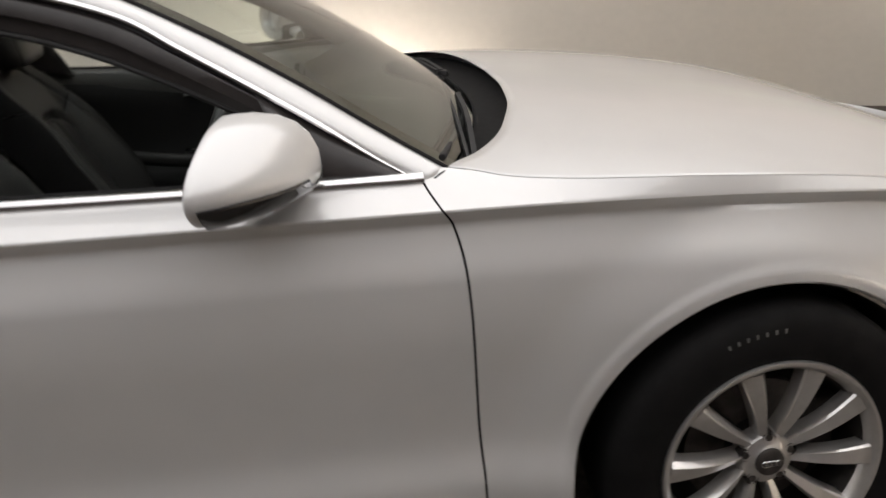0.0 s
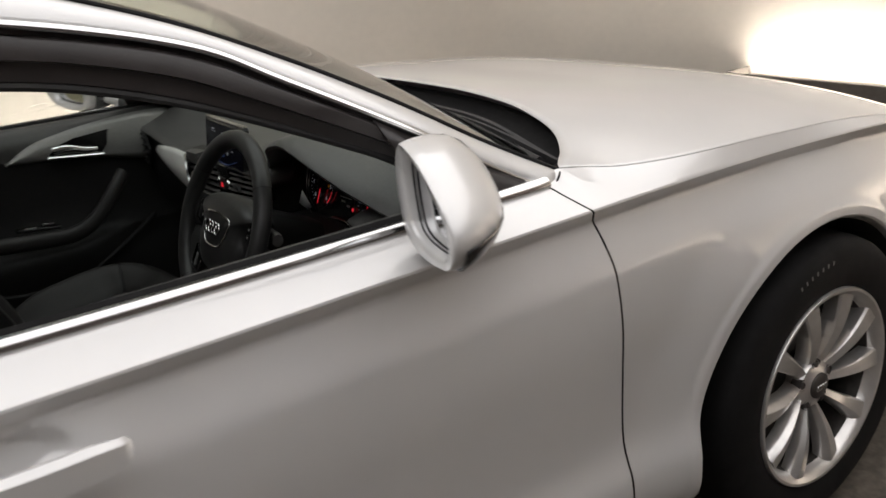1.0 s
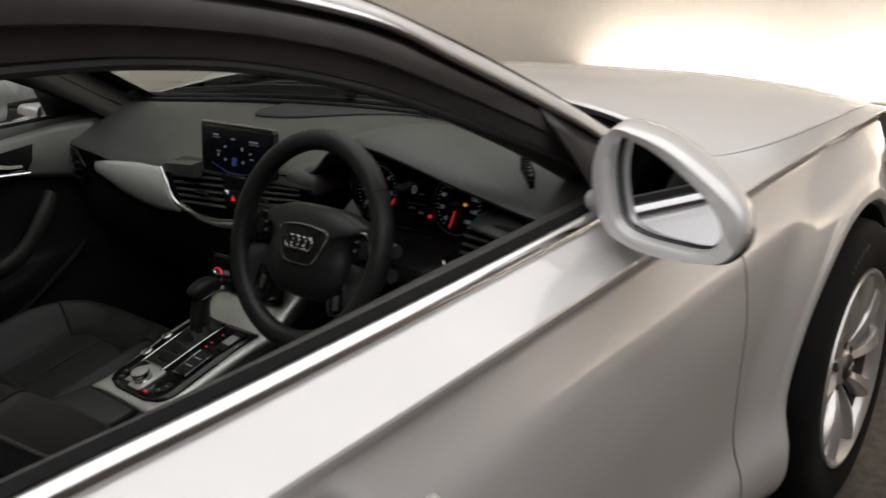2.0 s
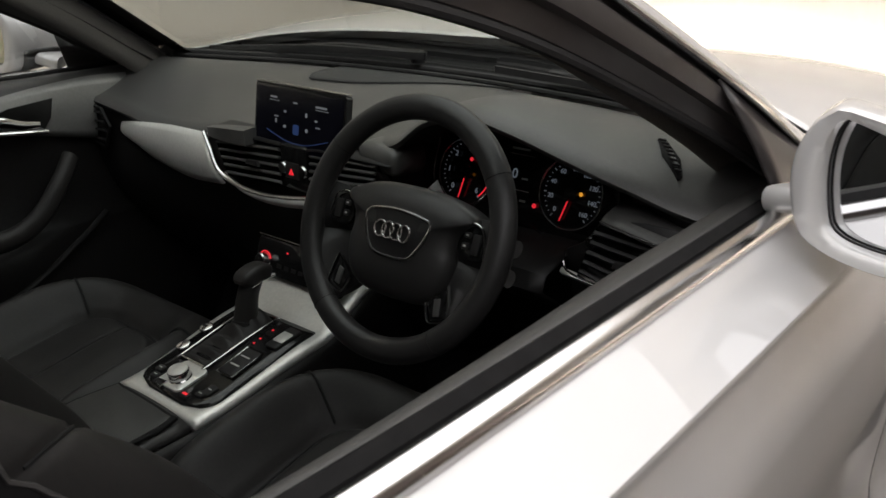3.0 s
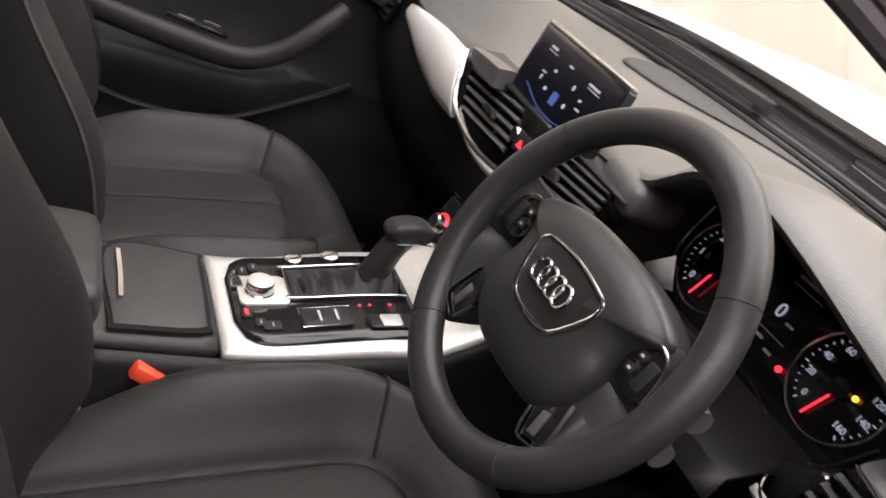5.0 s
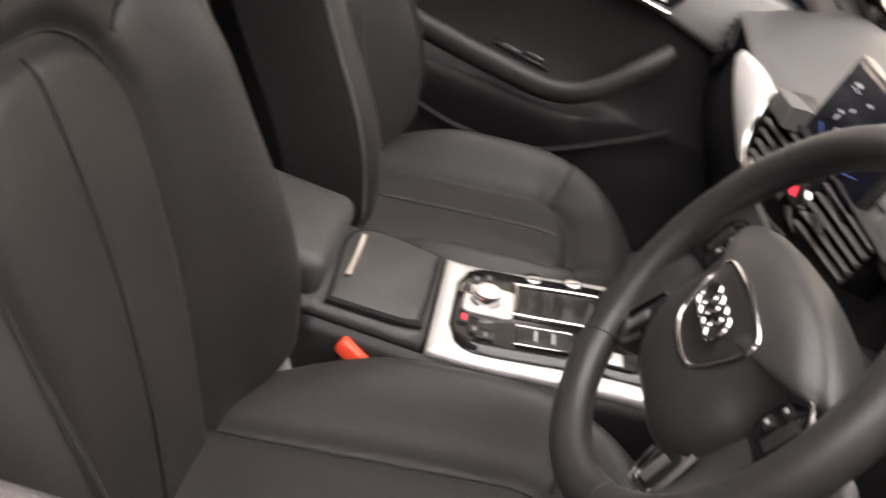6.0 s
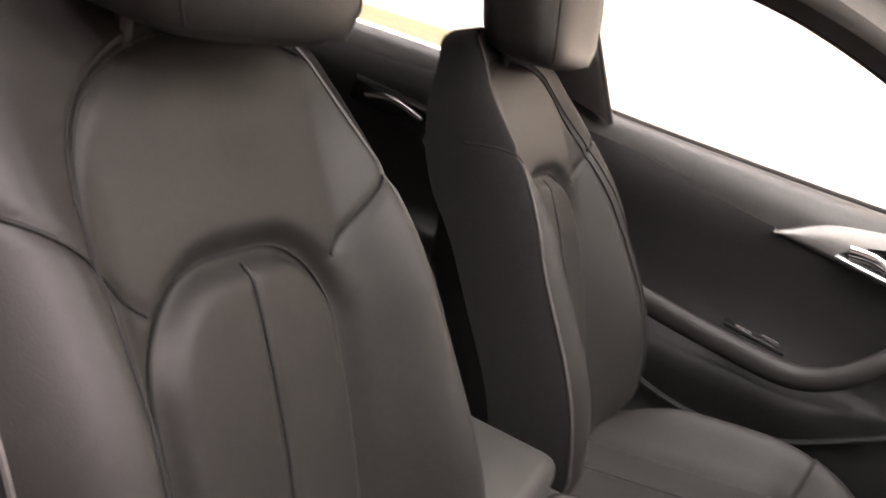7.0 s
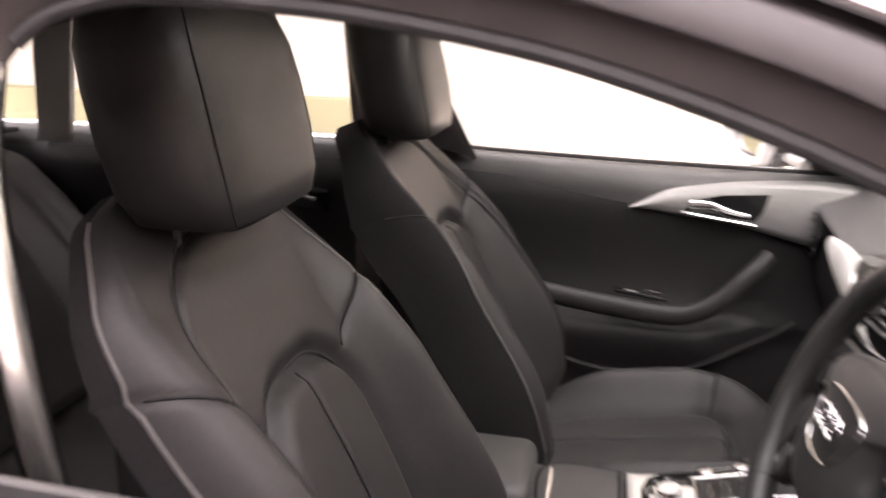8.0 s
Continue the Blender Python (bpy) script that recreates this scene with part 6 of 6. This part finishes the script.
# ---------------------------------------------------------------- mirrors, handles, wipers
def door_mirror(sign):
    foot = np.array([-0.80, -0.765, 0.954])

    def f(p):
        q = foot + (np.array(p) - foot) * 1.12
        return q if sign > 0 else flip(q)

    cy, cz = -0.885, 1.003

    def loop(pts):
        q = np.array(spline(pts + pts[:1], 200)[:-1]) - np.array([cy, cz])
        a = np.arctan2(q[:, 1], q[:, 0])
        k = np.argsort(a)
        th = np.linspace(-math.pi, math.pi, 64, endpoint=False)
        r = np.interp(th, a[k], np.hypot(q[:, 0], q[:, 1])[k], period=2 * math.pi)
        return np.stack([cy + r * np.cos(th), cz + r * np.sin(th)], 1)

    o = loop([(-0.825, 1.068), (-0.803, 1.050), (-0.790, 1.020), (-0.790, 0.985), (-0.808, 0.948), (-0.866, 0.937), (-0.940, 0.948), (-0.966, 0.960), (-0.983, 0.985), (-0.976, 1.008), (-0.946, 1.031), (-0.887, 1.058)])
    gq = loop([(-0.828, 1.058), (-0.820, 1.040), (-0.817, 1.013), (-0.821, 0.980), (-0.830, 0.959), (-0.860, 0.952), (-0.916, 0.955), (-0.942, 0.962), (-0.953, 0.979), (-0.948, 0.997), (-0.925, 1.018), (-0.875, 1.045)])
    on = lambda q: np.stack([-0.880 - 0.30 * (-0.79 - q[:, 0]), q[:, 0], q[:, 1]], 1)
    base, inner = on(o), on(gq)
    cen = base.mean(0)
    rows = [inner + (0.024, 0, 0), inner + (0.006, 0, 0), inner * 0.85 + base * 0.15 + (0.000, 0, 0), inner * 0.15 + base * 0.85 + (-0.003, 0, 0)]
    for sc, dx, dy, dz in ((1.0, 0.001, 0, 0), (1.01, 0.014, 0.001, 0.0), (0.985, 0.040, 0.006, 0.001), (0.90, 0.070, 0.016, 0.0), (0.76, 0.097, 0.029, -0.004), (0.57, 0.117, 0.042, -0.009), (0.34, 0.130, 0.052, -0.014), (0.15, 0.135, 0.056, -0.017), (0.02, 0.136, 0.057, -0.017)):
        rows.append((base - cen) * sc + cen + np.array([dx, dy, dz]))
    R = np.array(rows)
    mir = part("door_mirror", grid(f(R), cv=True), PAINT, car, "white door mirror with a black lower cap", angle=60)
    # black lower cap
    sel = [i for i in range(len(o)) if o[i, 1] < 0.985 and o[i, 0] > -0.992]
    cap = R[5:11, sel] * 1.0
    cap = (cap - cen) * 1.015 + cen
    cap[:, :, 2] -= 0.003
    part("mirror_cap", grid(f(cap)), GLOSS, mir, "black lower cap of the mirror", thick=0.002)
    gl = (inner - inner.mean(0)) * 1.01 + inner.mean(0) + np.array([0.017, 0, 0])
    bm = bmesh.new()
    bm.faces.new([bm.verts.new(p) for p in f(gl)])
    part("mirror_glass", bm, MIRROR, mir, "mirror glass")
    rimp = (inner - inner.mean(0)) * 0.99 + inner.mean(0) + np.array([0.014, 0, 0])
    part("glass_edge", sweep(f(rimp), disc(6, 0.0014), up=(1, 0, 0), closed=True), RUBBER, mir)
    neck = spline([(-0.80, -0.765, 0.955), (-0.815, -0.79, 0.962), (-0.835, -0.83, 0.972), (-0.845, -0.86, 0.985)], 12)
    part("mirror_foot", sweep(f(neck), rounded(0.062, 0.026, 0.011), up=(0, 0, 1), scale=np.linspace(1.15, 0.85, 12)), PAINT, mir, "white mirror foot")
    return mir


door_mirror(1)
door_mirror(-1)

for sign in (1, -1):
    f = (lambda p: np.array(p)) if sign > 0 else flip
    for x0, zc in HANDLES:
        p = spline([(x0, -0.882, zc - 0.004), (x0 - 0.012, -0.899, zc - 0.002), (x0 - 0.06, -0.907, zc + 0.002), (x0 - 0.13, -0.909, zc + 0.006), (x0 - 0.19, -0.904, zc + 0.010), (x0 - 0.215, -0.888, zc + 0.012)], 30)
        part("door_handle", sweep(f(p), [(0.011, -0.020), (0.014, -0.002), (0.011, 0.016), (-0.002, 0.021), (-0.011, 0.014), (-0.011, -0.017), (0.0, -0.023)], up=(0, 0, 1), scale=[0.20, 0.52, 0.70, 0.81, 0.88, 0.93, 0.97] + [1] * 16 + [0.97, 0.93, 0.88, 0.81, 0.70, 0.52, 0.20]), PAINT, car, "white door handle", angle=50)

for ya, yb, xa, xb in ((-0.66, -0.22, -0.487, -0.440), (0.10, 0.58, -0.425, -0.475)):
    zz = lambda y: 0.972 - 0.055 * abs(y) ** 2 / 0.5
    w = part("wiper", sweep(spline([(xa, ya, zz(ya)), ((xa + xb) / 2 + 0.004, (ya + yb) / 2, zz((ya + yb) / 2) + 0.010), (xb, yb, zz(yb))], 20), [(0.006, -0.005), (0.005, 0.006), (-0.005, 0.006), (-0.006, -0.005)]), RUBBER, car, "black windscreen wiper")
    part("wiper_blade", sweep(spline([(xa - 0.018, ya - 0.04, zz(ya) + 0.006), ((xa + xb) / 2 - 0.020, (ya + yb) / 2, zz((ya + yb) / 2) + 0.014), (xb - 0.02, yb + 0.10, zz(yb) + 0.008)], 20), [(0.003, -0.007), (0.003, 0.005), (-0.003, 0.005), (-0.003, -0.007)]), RUBBER, w)
    part("wiper_pivot", revolve([(0, 0.016), (0.010, 0.015), (0.014, 0.008), (0.014, 0)], pose(xa + 0.004, ya, zz(ya) - 0.012), 16), DARK, w)
# inside mirror
im = part("inside_mirror", box((0.035, 0.22, 0.06), (-1.02, 0.0, 1.285), 0.016, rot=(0, 15, 8), seg=3), DARK, car, "black inside mirror under the windscreen")
part("mirror_arm", sweep([(-1.0, 0, 1.29), (-0.98, 0, 1.325)], disc(8, 0.01), up=(0, 1, 0)), DARK, im)

# ---------------------------------------------------------------- wheels
def road_wheel(x, sign):
    y = HUB_Y * sign
    m = Matrix.Translation((x + 0.010, y, WHEEL_Z)) @ Matrix(((1, 0, 0), (0, 0, -sign), (0, 1, 0))).to_4x4()   # z axis points outwards
    tyre = [(0.206, -0.205), (0.232, -0.215), (0.285, -0.222), (0.310, -0.212), (0.318, -0.195), (0.3215, -0.165), (0.3225, -0.10), (0.3215, -0.035), (0.318, -0.014), (0.310, -0.002), (0.290, 0.008), (0.255, 0.009), (0.230, 0.007), (0.220, 0.003), (0.216, -0.01)]
    w = part("wheel", revolve(tyre, m, 80), TYRE, car, "silver alloy wheel with a black road tyre", angle=50)
    # moulded bars on the sidewall in place of lettering
    for k in range(7):
        t = radians(112 - 3.6 * k)
        b2 = box((0.009, 0.0048, 0.0012), (0, 0, 0), 0.0004, seg=1)
        part("sidewall_mark", finish(b2, m @ Matrix.Rotation(t, 4, "Z") @ Matrix.Translation((0.282, 0, 0.0082))), MOULD, w, "pale moulded mark on the tyre")
    part("rim", revolve([(0.194, -0.018), (0.199, -0.006), (0.204, 0.003), (0.211, 0.009), (0.217, 0.009), (0.2195, 0.002), (0.2175, -0.008)], m, 80), ALLOY, w, "silver alloy rim")
    part("barrel", revolve([(0.140, -0.19), (0.190, -0.19), (0.200, -0.16), (0.186, -0.10), (0.190, -0.03), (0.1945, -0.0175)], m, 64), BARREL, w, "dusty wheel barrel, darkened for the shade behind the spokes")
    part("brake_disc", revolve([(0.06, -0.075), (0.142, -0.075), (0.142, -0.095), (0.06, -0.095)], m, 48), IRON, w, "grey brake disc")
    # added black disc that stands for the shade deep behind the spokes
    part("barrel_shade", revolve([(0.0, -0.105), (0.188, -0.105)], m, 32), RUBBER, w)
    part("brake_caliper", finish(box((0.07, 0.13, 0.04), (0.125, 0.03, -0.078), 0.012), m), IRON, w)
    for k in range(10):
        t = radians(36 * k + 28)
        P = []
        for u in np.linspace(0, 1, 14):
            r = 0.046 + 0.155 * u
            hw = 0.0095 + 0.0165 * u ** 1.3
            tw = 0.016 * u
            z = -0.028 + 0.026 * u + 0.010 * math.sin(math.pi * u)
            P.append([(r, tw - hw, z - 0.030), (r, tw - hw * 0.98, z - 0.010), (r, tw - hw * 0.86, z - 0.004), (r, tw - hw * 0.52, z + 0.006), (r, tw - hw * 0.42, z + 0.0068), (r, tw + hw * 0.80, z + 0.0005), (r, tw + hw * 0.96, z - 0.004), (r, tw + hw * 0.95, z - 0.034)])
        part("spoke", finish(grid(np.array(P), cv=True, caps=True), m @ Matrix.Rotation(t, 4, "Z")), ALLOY, w, angle=30)
    part("hub", revolve([(0.0, -0.012), (0.030, -0.012), (0.034, -0.016), (0.050, -0.020), (0.056, -0.030), (0.056, -0.055)], m, 40), ALLOY, w)
    part("hub_cap", revolve([(0, -0.003), (0.022, -0.004), (0.028, -0.007), (0.029, -0.014)], m, 32), IRON, w, "grey hub cap with plain rings")
    for k in range(4):
        o = [((k - 1.5) * 0.0088 + 0.006 * math.cos(t), 0.006 * math.sin(t), -0.0025) for t in np.linspace(0, 2 * math.pi, 20, endpoint=False)]
        part("ring", finish(sweep(o, disc(5, 0.001), closed=True), m), CHROME, w)
    for k in range(5):
        t = radians(72 * k + 90)
        c = m @ Matrix.Translation((0.047 * math.cos(t), 0.047 * math.sin(t), -0.03))
        part("wheel_bolt", revolve([(0, 0.013), (0.007, 0.013), (0.0085, 0.010), (0.0085, 0.0)], c, 6), IRON, w)
        part("bolt_well", revolve([(0.0125, 0.0125), (0.0125, -0.01), (0, -0.012)], c, 16), IRON, w)
    return w


for x in AXLES:
    for sign in (1, -1):
        road_wheel(x, sign)
